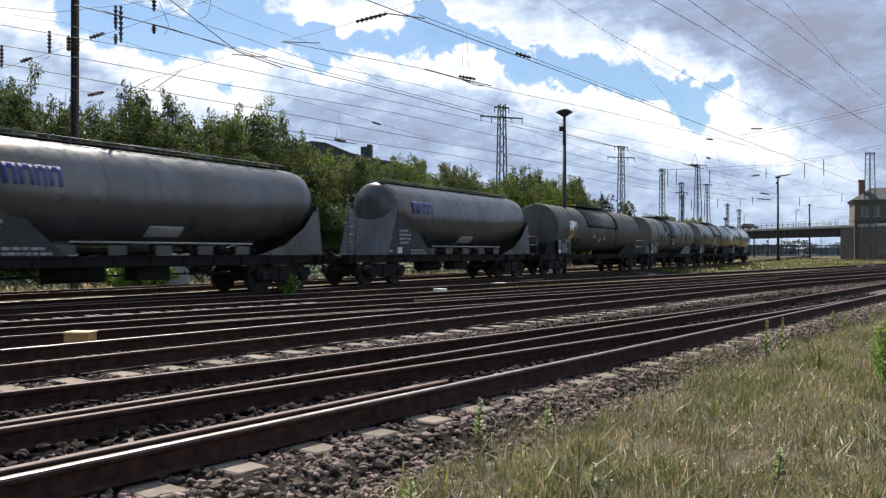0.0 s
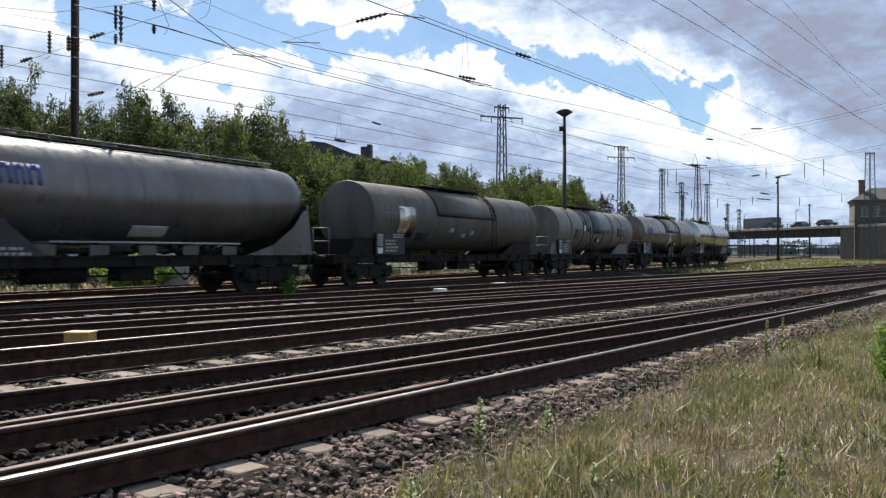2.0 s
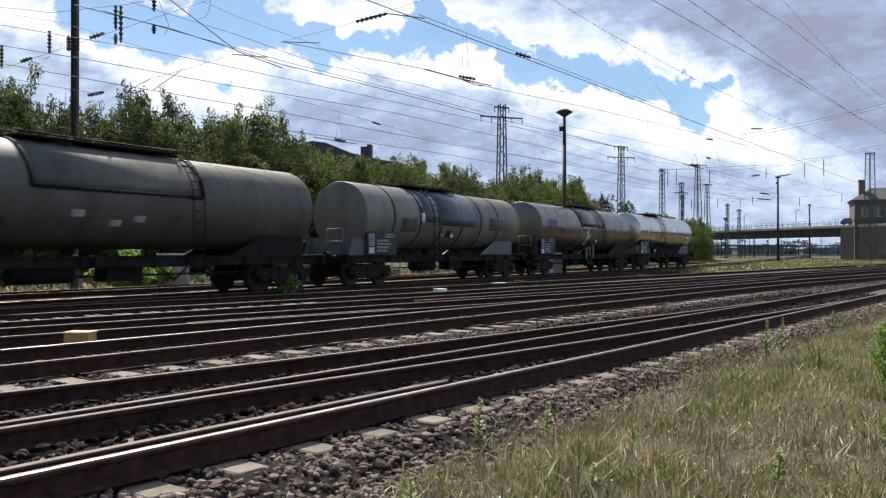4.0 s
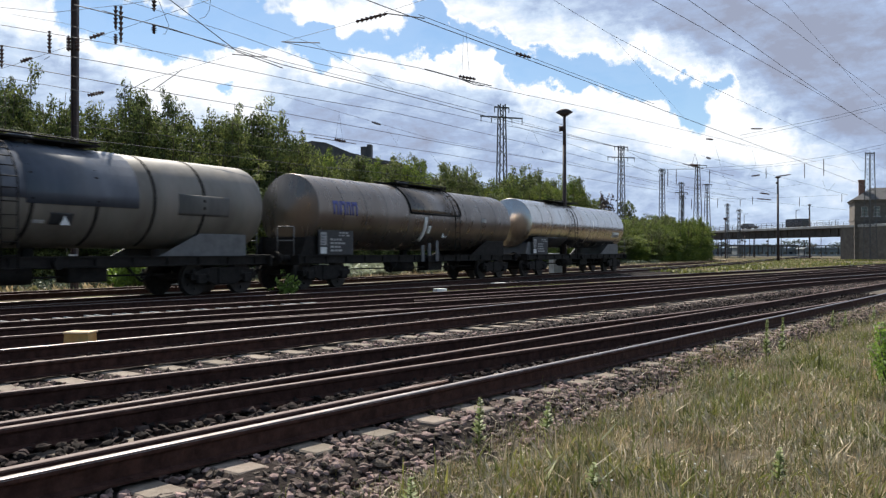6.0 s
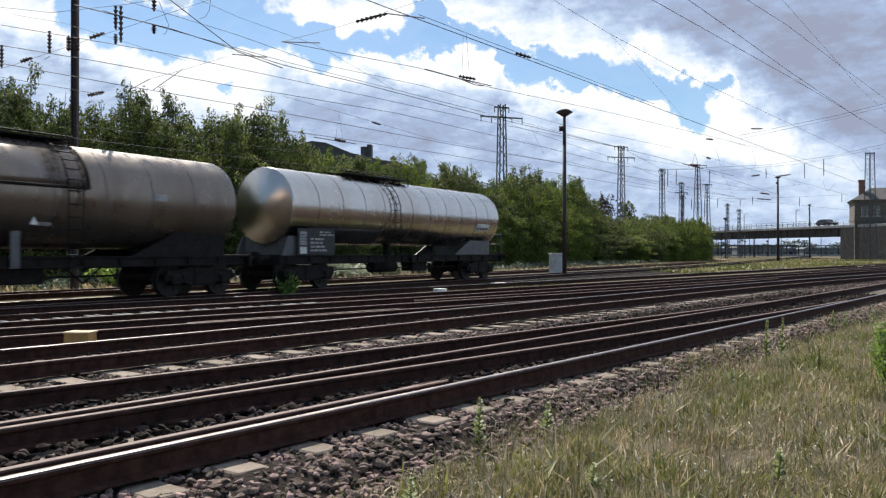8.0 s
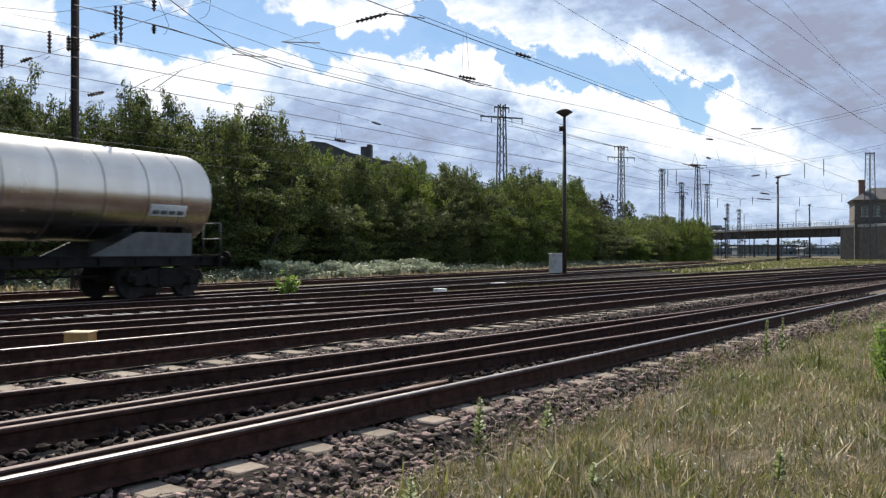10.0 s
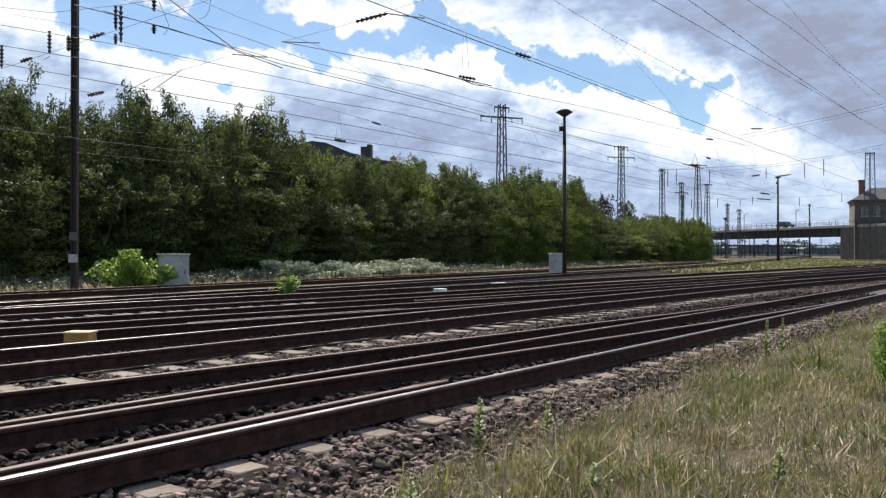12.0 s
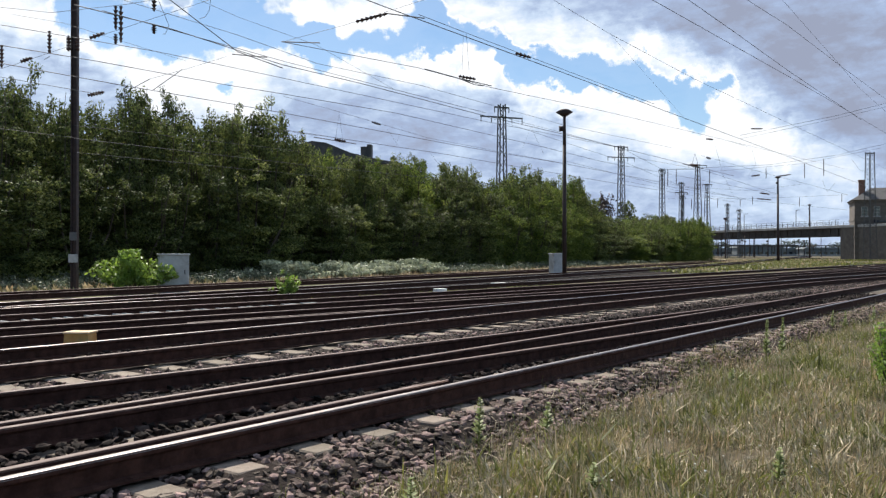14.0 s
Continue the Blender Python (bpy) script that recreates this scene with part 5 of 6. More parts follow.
marker(0.35, 27.0, 0.3, 0.24)
marker(-0.1, 27.2, 0.2, 0.32)
marker(2.3, 33.5, 0.35, 0.28)
marker(-5.55, 10.6, 0.1, 0.24)


def thin_pole(x, y, h2):
    p = empty("signal_pole", pose(x, y, -0.4), "thin dark pole in the far yard", "pole", "far poles")
    bm = bmesh.new()
    rod(bm, (0, 0, 0), (0, 0, h2), 0.12, 8, 0.09)
    part("pole", bm, "mast", p)
    bm = bmesh.new()
    box(bm, -0.35, 0.35, -0.1, 0.1, h2 - 0.2, h2 + 0.25, 0.03)
    part("head", bm, "mast", p)


for x, y, h2 in ((70, 190, 6), (78, 205, 6), (80, 195, 5.5), (91, 240, 6), (97, 235, 7), (99, 250, 5), (62, 180, 9), (120, 260, 7), (118, 238, 6), (84, 230, 5), (88, 262, 6), (101, 270, 6.5), (108, 245, 5), (112, 282, 7), (94, 255, 5), (126, 290, 6), (73, 215, 5)):
    thin_pole(x, y, h2)


# ---- far distance ----
def far_backdrop():
    r3 = random.Random(31)
    for k in range(18):
        x = 70 + k * 19 + r3.uniform(-6, 6)
        y = 420 + r3.uniform(-30, 60)
        h = r3.uniform(2.2, 4.2)
        b = empty("distant_building", pose(x, y, -0.5), "hazy grey distant building beyond the yard", "building", "distant buildings")
        bm = bmesh.new()
        w2 = r3.uniform(14, 30)
        box(bm, 0, w2, 0, 10, 0, h)
        part("wall", bm, "far", b)
        bm = bmesh.new()
        prism(bm, [(-0.5, h), (w2 + 0.5, h), (w2 - 1, h + 0.9), (1, h + 0.9)], -0.5, 10.5)
        part("roof", bm, "far", b)
        for q in range(int(w2 / 3)):
            bm = bmesh.new()
            box(bm, 1 + q * 3, 2.6 + q * 3, -0.06, 0.0, 0.8, 2.0)
            part("window", bm, "glass", b)
    verts, faces = leaf_cloud(r3, [(60 + 26 * k + r3.uniform(-8, 8), 560 + r3.uniform(-30, 30), 2, 18, 10, r3.uniform(4, 8)) for k in range(26)], 42000, 0.9)
    tagged(raw_mesh("far_woods", verts, faces, "fartree"), "hazy distant tree line on the horizon", "trees", kind="stuff")


far_backdrop()


def platform_canopy(x, y, length):
    c = empty("platform_canopy", pose(x, y, -0.4, 0, 0, 4), "grey station platform canopy on posts beyond the bridge", "canopy", "platform canopies")
    bm = bmesh.new()
    prism(bm, [(0, 3.9), (length, 3.9), (length, 4.3), (0, 4.3)], -3.5, 3.5)
    part("roof", bm, "slate", c)
    bm = bmesh.new()
    box(bm, -4, length + 4, -3, 3, 0, 0.8)
    part("platform", bm, "deck", c)
    bm = bmesh.new()
    box(bm, -0.12, 0.12, -0.12, 0.12, 0.8, 3.9)
    src = part("post", bm, "girder", c)
    src.matrix_basis = pose(1, 0, 0)
    for k in range(1, int(length / 5)):
        again("post", src, c, pose(1 + 5 * k, 0, 0))


for x, y, length in ((92, 292, 34), (118, 330, 30), (140, 312, 42)):
    platform_canopy(x, y, length)
for k, (x, y, h, sp) in enumerate(((27.6, 140, 11.6, 3.0), (34.5, 152, 11.4, 3.4))):
    make_tree("tree", 70 + k, h, sp, "leafdark" if k == 0 else "leaf", 6000, 0.22, "dark copper-leaved tree above the hedge" if k == 0 else "rounded green tree above the hedge", m=pose(x, y, -0.2))


# ---- wires ----
def wire(a, b, r=0.012, sag=0.0, name="overhead_wire", label="thin dark overhead line wire", n=8):
    a, b, r = Vector(a), Vector(b), r * 0.52
    bm = bmesh.new()
    pts = [a.lerp(b, k / n) - Vector((0, 0, 4 * sag * (k / n) * (1 - k / n))) for k in range(n + 1)]
    side = (b - a).cross(Vector((0, 0, 1))).normalized()
    up = (b - a).cross(side).normalized()
    rows = [[bm.verts.new(p + side * r * math.cos(q) + up * r * math.sin(q)) for q in (0, 1.571, 3.142, 4.712)] for p in pts]
    for p, q in zip(rows, rows[1:]):
        for k in range(4):
            bm.faces.new((p[k], p[(k + 1) % 4], q[(k + 1) % 4], q[k]))
    return tagged(part(name, bm, "wire"), label, "wire", "overhead wires")


def insulator(a, b, r):
    """A string of porcelain discs between two points."""
    a, b = Vector(a), Vector(b)
    ob = empty("line_insulator", Matrix.Translation(a), "dark brown porcelain insulator hung in the wires", "insulator", "line insulators")
    way = b - a
    n = max(4, min(7, int(way.length / 0.11)))
    bm = bmesh.new()
    rod(bm, (0, 0, 0), way, r * 0.38, 6)
    part("core", bm, "mast", ob)
    bm = bmesh.new()
    rod(bm, (0, 0, 0), (0, 0, 0.62), 1.0, 10, 0.45)
    src = None
    turn = way.to_track_quat("Z", "Y").to_matrix().to_4x4()
    for k in range(n):
        q = r * (1.0 if 0 < k < n - 1 else 0.78)
        m = Matrix.Translation(way * ((k + 0.15) / n)) @ turn @ Matrix.Diagonal((q, q, way.length / n, 1))
        if src is None:
            src = part("shed", bm, "porcelain", ob)
            src.matrix_basis = m
        else:
            again("shed", src, ob, m)


wire((2.74, 12.58, 5.37), (8.74, 20.73, 5.68), 0.012)
wire((8.74, 20.73, 5.68), (12.76, 26.20, 5.86), 0.012)
wire((12.76, 26.20, 5.86), (39.73, 62.89, 7.03), 0.012)
wire((4.25, 14.63, 5.83), (6.10, 17.15, 5.84), 0.014)
wire((6.10, 17.15, 5.84), (8.74, 20.73, 5.82), 0.014)
wire((8.74, 20.73, 5.82), (14.83, 29.03, 5.92), 0.014)
wire((5.76, 16.03, 6.29), (8.09, 19.20, 6.54), 0.012)
wire((8.09, 19.20, 6.54), (11.81, 24.26, 6.72), 0.012)
wire((11.81, 24.26, 6.72), (24.56, 41.59, 7.50), 0.012)
wire((7.50, 18.39, 7.04), (11.81, 24.26, 6.72), 0.008)
wire((11.81, 24.26, 6.72), (13.44, 26.47, 6.55), 0.008)
wire((13.44, 26.47, 6.55), (24.56, 41.59, 6.52), 0.008)
wire((8.41, 19.97, 6.75), (8.41, 19.97, 5.51), 0.006)
wire((12.29, 25.23, 6.94), (12.29, 25.23, 5.69), 0.006)
wire((13.97, 27.53, 6.82), (13.97, 27.53, 5.68), 0.006)
wire((2.36, 19.43, 7.37), (4.59, 22.46, 7.21), 0.012)
wire((4.59, 22.46, 7.21), (8.58, 27.90, 7.12), 0.012)
wire((8.58, 27.90, 7.12), (16.33, 38.43, 7.23), 0.012)
wire((16.33, 38.43, 7.23), (38.93, 69.18, 7.56), 0.012)
wire((4.59, 22.46, 7.21), (8.10, 27.24, 5.61), 0.006)
wire((8.58, 27.90, 7.12), (8.58, 27.90, 5.68), 0.006)
wire((-1.42, 14.29, 5.66), (-0.97, 14.91, 5.66), 0.018)
wire((-0.97, 14.91, 5.66), (0.92, 17.47, 5.66), 0.018)
wire((0.92, 17.47, 5.66), (3.03, 20.35, 5.67), 0.018)
wire((3.03, 20.35, 5.67), (8.58, 27.90, 5.66), 0.018)
wire((8.58, 27.90, 5.66), (16.97, 39.31, 5.66), 0.018)
wire((16.97, 39.31, 5.66), (31.92, 59.64, 5.62), 0.018)
wire((-0.47, 15.58, 5.75), (0.92, 17.47, 5.74), 0.012)
wire((0.92, 17.47, 5.74), (3.03, 20.35, 5.75), 0.012)
wire((3.03, 20.35, 5.75), (6.50, 25.07, 5.75), 0.012)
wire((-3.42, 17.47, 5.71), (-0.64, 21.25, 6.01), 0.014)
wire((-0.64, 21.25, 6.01), (1.43, 24.07, 6.06), 0.014)
wire((1.43, 24.07, 6.06), (5.68, 29.85, 6.41), 0.014)
wire((5.68, 29.85, 6.41), (11.70, 38.04, 6.78), 0.014)
wire((11.70, 38.04, 6.78), (33.27, 67.38, 8.05), 0.014)
wire((-7.56, 16.76, 6.29), (-6.21, 18.60, 6.31), 0.02)
wire((-6.21, 18.60, 6.31), (-4.18, 21.35, 6.11), 0.02)
wire((-4.18, 21.35, 6.11), (-2.37, 23.82, 6.13), 0.02)
wire((-2.37, 23.82, 6.13), (1.31, 28.83, 6.07), 0.02)
wire((1.31, 28.83, 6.07), (6.61, 36.03, 6.11), 0.02)
wire((6.61, 36.03, 6.11), (18.65, 52.41, 6.10), 0.02)
wire((-7.19, 17.26, 6.32), (-4.18, 21.35, 6.21), 0.014)
wire((-4.18, 21.35, 6.21), (1.53, 29.12, 6.18), 0.014)
wire((-7.68, 19.06, 7.17), (-5.52, 21.99, 7.06), 0.013)
wire((-5.52, 21.99, 7.06), (-3.77, 24.38, 6.85), 0.013)
wire((-3.77, 24.38, 6.85), (-0.86, 28.33, 7.02), 0.013)
wire((-0.86, 28.33, 7.02), (5.51, 37.00, 6.96), 0.013)
wire((5.51, 37.00, 6.96), (13.34, 47.65, 7.30), 0.013)
wire((-5.34, 15.68, 6.14), (-4.29, 17.10, 5.41), 0.02)
wire((-4.29, 17.10, 5.41), (-3.55, 18.12, 5.30), 0.02)
wire((-4.96, 16.20, 6.28), (-4.29, 17.10, 6.14), 0.008)
wire((-4.29, 17.10, 6.14), (-2.93, 18.96, 6.02), 0.008)
wire((-2.93, 18.96, 6.02), (-1.23, 21.27, 5.43), 0.008)
wire((-10.21, 18.89, 6.47), (-7.74, 22.25, 6.67), 0.016)
wire((-7.74, 22.25, 6.67), (-5.07, 25.88, 6.73), 0.016)
wire((-5.07, 25.88, 6.73), (1.85, 35.29, 6.86), 0.016)
wire((1.85, 35.29, 6.86), (10.15, 46.59, 7.16), 0.016)
wire((-10.21, 18.89, 6.00), (-8.81, 20.80, 6.08), 0.018)
wire((-8.81, 20.80, 6.08), (-6.38, 24.10, 6.15), 0.018)
wire((-6.38, 24.10, 6.15), (-5.07, 25.88, 6.23), 0.018)
wire((-5.07, 25.88, 6.23), (-1.76, 30.38, 6.39), 0.018)
wire((-1.76, 30.38, 6.39), (4.77, 39.26, 6.28), 0.018)
wire((4.77, 39.26, 6.28), (8.42, 44.23, 6.16), 0.018)
wire((8.42, 44.23, 6.16), (30.56, 74.34, 6.45), 0.018)
wire((-11.23, 20.77, 6.02), (-9.28, 23.44, 6.02), 0.02)
wire((-9.28, 23.44, 6.02), (-6.75, 26.88, 6.06), 0.02)
wire((-6.75, 26.88, 6.06), (-5.58, 28.47, 6.07), 0.02)
wire((-5.58, 28.47, 6.07), (0.40, 36.60, 6.04), 0.02)
wire((0.40, 36.60, 6.04), (6.74, 45.22, 6.11), 0.02)
wire((6.74, 45.22, 6.11), (24.87, 69.88, 5.99), 0.02)
wire((-11.23, 20.77, 5.67), (-9.59, 23.01, 5.65), 0.014)
wire((-6.08, 31.06, 5.87), (-0.11, 39.18, 5.95), 0.02)
wire((-0.11, 39.18, 5.95), (10.10, 53.07, 5.87), 0.02)
wire((10.10, 53.07, 5.87), (27.13, 76.23, 5.90), 0.02)
wire((-6.08, 31.06, 7.15), (-4.26, 33.54, 6.98), 0.012)
wire((-4.26, 33.54, 6.98), (-0.64, 38.47, 6.58), 0.012)
wire((-0.64, 38.47, 6.58), (7.35, 49.33, 6.56), 0.012)
wire((-11.91, 26.41, 5.32), (-6.95, 33.15, 5.45), 0.012)
wire((-6.95, 33.15, 5.45), (-2.29, 39.50, 5.49), 0.012)
wire((-11.91, 26.41, 4.90), (-5.83, 34.67, 4.92), 0.016)
wire((-5.83, 34.67, 4.92), (3.82, 47.81, 5.08), 0.016)
wire((-11.85, 26.48, 4.45), (-5.44, 35.21, 4.50), 0.012)
wire((-13.28, 24.55, 4.93), (-11.91, 26.41, 4.92), 0.014)
wire((-10.06, 28.93, 6.15), (-5.44, 35.21, 6.24), 0.012)
wire((-10.06, 19.09, 6.77), (-9.33, 20.08, 6.85), 0.008)
wire((-9.33, 20.08, 6.85), (-7.20, 22.99, 6.59), 0.008)
wire((-7.15, 13.22, 5.18), (-6.65, 13.90, 5.29), 0.008)
wire((-6.65, 13.90, 5.29), (-5.84, 15.00, 5.76), 0.008)
wire((-5.84, 15.00, 5.76), (-5.04, 16.09, 6.29), 0.008)
wire((-14.06, 26.00, 7.05), (-13.25, 26.00, 7.30), 0.012)
wire((-13.25, 26.00, 7.30), (-10.83, 26.00, 8.12), 0.012)
wire((-10.83, 26.00, 8.12), (-7.24, 26.00, 9.30), 0.012)
wire((-4.31, 22.00, 6.88), (-2.64, 22.00, 7.33), 0.01)
wire((-2.64, 22.00, 7.33), (-0.36, 22.00, 8.06), 0.01)
wire((-13.58, 34.00, 7.67), (-12.17, 34.00, 8.42), 0.014)
wire((-12.17, 34.00, 8.42), (-10.65, 34.00, 8.84), 0.014)
wire((-10.65, 34.00, 8.84), (-9.00, 34.00, 9.35), 0.014)
wire((-12.05, 34.00, 7.95), (-10.83, 34.00, 8.82), 0.03)
wire((-13.58, 34.00, 7.67), (-12.17, 34.00, 8.42), 0.03)
wire((-6.19, 24.00, 7.03), (-5.16, 24.00, 6.94), 0.03)
wire((-4.34, 22.00, 6.88), (-3.31, 22.00, 6.85), 0.03)
wire((-10.06, 19.09, 6.77), (-10.06, 19.09, 5.26), 0.007)
wire((-9.79, 19.47, 7.08), (-9.79, 19.47, 5.77), 0.007)
wire((-8.59, 21.09, 6.70), (-8.59, 21.09, 5.39), 0.007)
wire((-8.41, 21.33, 6.76), (-8.41, 21.33, 5.51), 0.007)
wire((-7.00, 19.98, 6.55), (-7.00, 19.98, 5.52), 0.007)
wire((-5.19, 15.88, 6.00), (-5.19, 15.88, 5.43), 0.007)
wire((-4.51, 16.81, 6.40), (-4.51, 16.81, 5.96), 0.007)
wire((-3.79, 17.79, 6.70), (-3.79, 17.79, 5.82), 0.007)
wire((-2.74, 18.40, 6.51), (-2.74, 18.40, 6.23), 0.007)
wire((-2.48, 23.67, 7.66), (-2.48, 23.67, 6.15), 0.007)
wire((-1.83, 36.84, 6.60), (-1.83, 36.84, 5.92), 0.007)
wire((-1.27, 37.60, 6.64), (-1.27, 37.60, 5.76), 0.007)
wire((1.75, 38.43, 7.63), (1.75, 38.43, 6.12), 0.007)
wire((1.29, 17.98, 6.76), (1.29, 17.98, 5.67), 0.007)
wire((5.20, 34.11, 7.03), (5.20, 34.11, 5.97), 0.007)
wire((5.97, 26.15, 6.07), (5.97, 26.15, 5.67), 0.007)
wire((5.60, 33.84, 6.94), (5.60, 33.84, 5.93), 0.007)
wire((8.19, 32.44, 6.74), (8.19, 32.44, 6.25), 0.007)
wire((-6.01, 24.61, 6.43), (-6.01, 24.61, 5.71), 0.007)
wire((-8.06, 21.81, 5.99), (-8.06, 21.81, 5.53), 0.007)
wire((0.42, 16.79, 5.70), (0.39, 16.76, 4.94), 0.007)
wire((0.48, 16.87, 5.72), (0.54, 16.96, 4.98), 0.007)
wire((-4.26, 33.54, 6.98), (-4.37, 33.38, 5.87), 0.01)
wire((-4.26, 33.54, 6.98), (-4.14, 33.70, 5.91), 0.01)
wire((-2.46, 35.99, 6.65), (-2.00, 36.62, 5.99), 0.008)
wire((-2.11, 36.46, 5.97), (-1.83, 36.84, 6.86), 0.008)
wire((-0.64, 38.47, 5.97), (-0.05, 39.26, 5.20), 0.008)
wire((4.04, 41.55, 6.52), (4.54, 42.23, 7.68), 0.008)
wire((4.54, 42.23, 7.68), (5.31, 43.28, 6.44), 0.008)
wire((19.95, 55.00, 9.07), (26.40, 55.00, 10.40), 0.02)
wire((26.40, 55.00, 10.40), (32.47, 55.00, 11.91), 0.02)
wire((19.95, 55.00, 8.84), (26.40, 55.00, 10.21), 0.016)
wire((26.40, 55.00, 10.21), (32.47, 55.00, 11.65), 0.016)
wire((36.87, 135.00, 14.90), (53.63, 135.00, 15.65), 0.04)
wire((53.63, 135.00, 15.65), (64.80, 135.00, 17.23), 0.04)
wire((64.80, 135.00, 17.23), (79.70, 135.00, 20.68), 0.04)
wire((43.39, 135.00, 14.44), (59.21, 135.00, 15.84), 0.03)
wire((59.21, 135.00, 15.84), (72.25, 135.00, 18.44), 0.03)
wire((43.70, 160.00, 11.70), (60.25, 160.00, 11.70), 0.03)
wire((60.25, 160.00, 11.70), (79.01, 160.00, 12.47), 0.03)
wire((48.77, 170.00, 14.94), (64.01, 170.00, 14.00), 0.03)
wire((64.01, 170.00, 14.00), (74.57, 170.00, 15.40), 0.03)
wire((6.95, 105.00, 18.74), (22.88, 105.00, 14.61), 0.03)
wire((22.88, 105.00, 14.61), (28.10, 105.00, 11.86), 0.03)
wire((28.10, 105.00, 11.86), (32.66, 105.00, 11.86), 0.03)
wire((5.14, 105.00, 18.74), (22.88, 105.00, 12.95), 0.03)
wire((22.88, 105.00, 12.95), (30.56, 105.00, 9.69), 0.03)
wire((28.33, 130.00, 16.64), (40.88, 130.00, 14.40), 0.03)
wire((40.88, 130.00, 14.40), (53.43, 130.00, 10.36), 0.03)
wire((16.39, 110.00, 13.51), (30.04, 110.00, 10.09), 0.03)
wire((30.04, 110.00, 10.09), (40.66, 110.00, 8.42), 0.03)
wire((32.69, 150.00, 14.36), (49.24, 150.00, 11.46), 0.03)
wire((49.24, 150.00, 11.46), (74.07, 150.00, 8.98), 0.03)
wire((37.74, 120.00, 15.45), (45.19, 120.00, 13.38), 0.03)
wire((45.19, 120.00, 13.38), (59.26, 120.00, 9.66), 0.03)
insulator((53.26, 135.00, 15.09), (53.26, 135.00, 13.41), 0.095)
insulator((59.59, 135.00, 15.84), (59.59, 135.00, 13.41), 0.095)
insulator((62.75, 135.00, 16.58), (62.75, 135.00, 13.79), 0.095)
insulator((43.94, 135.00, 14.90), (43.94, 135.00, 12.58), 0.095)
insulator((37.06, 135.00, 14.90), (37.06, 135.00, 12.11), 0.095)
insulator((38.45, 135.00, 14.90), (38.45, 135.00, 12.48), 0.095)
insulator((60.47, 160.00, 12.14), (60.47, 160.00, 10.60), 0.095)
insulator((58.04, 160.00, 11.70), (58.04, 160.00, 10.16), 0.095)
insulator((69.63, 160.00, 11.92), (69.63, 160.00, 10.16), 0.095)
insulator((77.90, 160.00, 12.58), (77.90, 160.00, 11.04), 0.095)
insulator((48.55, 160.00, 11.70), (48.55, 160.00, 9.71), 0.095)
insulator((53.63, 160.00, 11.70), (53.63, 160.00, 9.94), 0.095)
wire((34.90, 100.00, 14.80), (37.66, 100.00, 13.98), 0.02)
wire((37.66, 100.00, 13.98), (38.21, 100.00, 12.05), 0.02)
wire((38.21, 100.00, 12.05), (37.31, 100.00, 10.53), 0.02)
wire((36.49, 110.00, 15.78), (37.63, 110.00, 11.61), 0.02)
wire((37.63, 110.00, 11.61), (39.14, 110.00, 8.58), 0.02)
wire((64.88, 140.00, 13.48), (65.66, 140.00, 11.55), 0.03)
wire((65.66, 140.00, 11.55), (67.01, 140.00, 13.00), 0.03)
wire((59.92, 120.00, 14.87), (60.91, 120.00, 13.38), 0.03)
wire((60.91, 120.00, 13.38), (62.98, 120.00, 12.72), 0.03)
insulator((-2.34, 22.00, 7.42), (-1.50, 22.00, 7.64), 0.074)
wire((-1.50, 22.00, 7.64), (-0.49, 22.00, 7.51), 0.03)
insulator((1.68, 19.00, 5.84), (2.04, 19.00, 5.74), 0.062)
insulator((-3.30, 38.00, 7.27), (-2.88, 38.00, 7.14), 0.074)
insulator((-11.22, 26.00, 8.03), (-10.76, 26.00, 8.19), 0.081)
insulator((-13.41, 26.00, 7.28), (-13.05, 26.00, 7.40), 0.081)
insulator((-14.75, 34.00, 7.74), (-14.07, 34.00, 7.88), 0.099)
insulator((-12.02, 25.00, 7.98), (-12.02, 25.00, 7.29), 0.074)
insulator((-10.00, 25.00, 8.75), (-10.00, 25.00, 8.03), 0.074)
insulator((-9.84, 25.00, 8.75), (-9.84, 25.00, 7.63), 0.074)
insulator((-10.00, 25.00, 7.89), (-10.00, 25.00, 7.58), 0.074)
insulator((-7.77, 22.00, 8.08), (-7.77, 22.00, 7.70), 0.074)
insulator((-7.77, 22.00, 7.32), (-7.77, 22.00, 7.09), 0.074)
insulator((-13.48, 25.00, 7.55), (-13.48, 25.00, 6.86), 0.074)
wire((-12.02, 25.00, 8.58), (-12.02, 25.00, 7.20), 0.02)
wire((-12.02, 25.00, 7.20), (-12.17, 25.00, 7.11), 0.02)
wire((-10.00, 25.00, 8.92), (-10.00, 25.00, 7.55), 0.03)
wire((-9.84, 25.00, 8.92), (-9.84, 25.00, 7.55), 0.03)
wire((-7.77, 22.00, 8.00), (-7.77, 22.00, 7.06), 0.03)
wire((-7.65, 22.00, 8.00), (-7.37, 22.00, 7.32), 0.012)
wire((-7.37, 22.00, 7.32), (-7.46, 22.00, 7.09), 0.012)
wire((-7.46, 22.00, 7.09), (-7.53, 22.00, 7.09), 0.012)
wire((-6.25, 22.00, 8.00), (-6.28, 22.00, 7.73), 0.012)
wire((-6.28, 22.00, 7.73), (-6.40, 22.00, 7.54), 0.012)
wire((-6.40, 22.00, 7.54), (-6.55, 22.00, 7.50), 0.012)
wire((-0.60, 27.00, 7.27), (0.48, 27.00, 6.97), 0.03)
wire((0.48, 27.00, 6.97), (1.60, 27.00, 6.71), 0.03)
wire((0.58, 27.00, 6.93), (1.04, 27.00, 6.75), 0.025)
wire((1.04, 27.00, 6.75), (1.34, 27.00, 6.71), 0.025)
insulator((0.52, 27.00, 7.03), (1.08, 27.00, 6.93), 0.074)
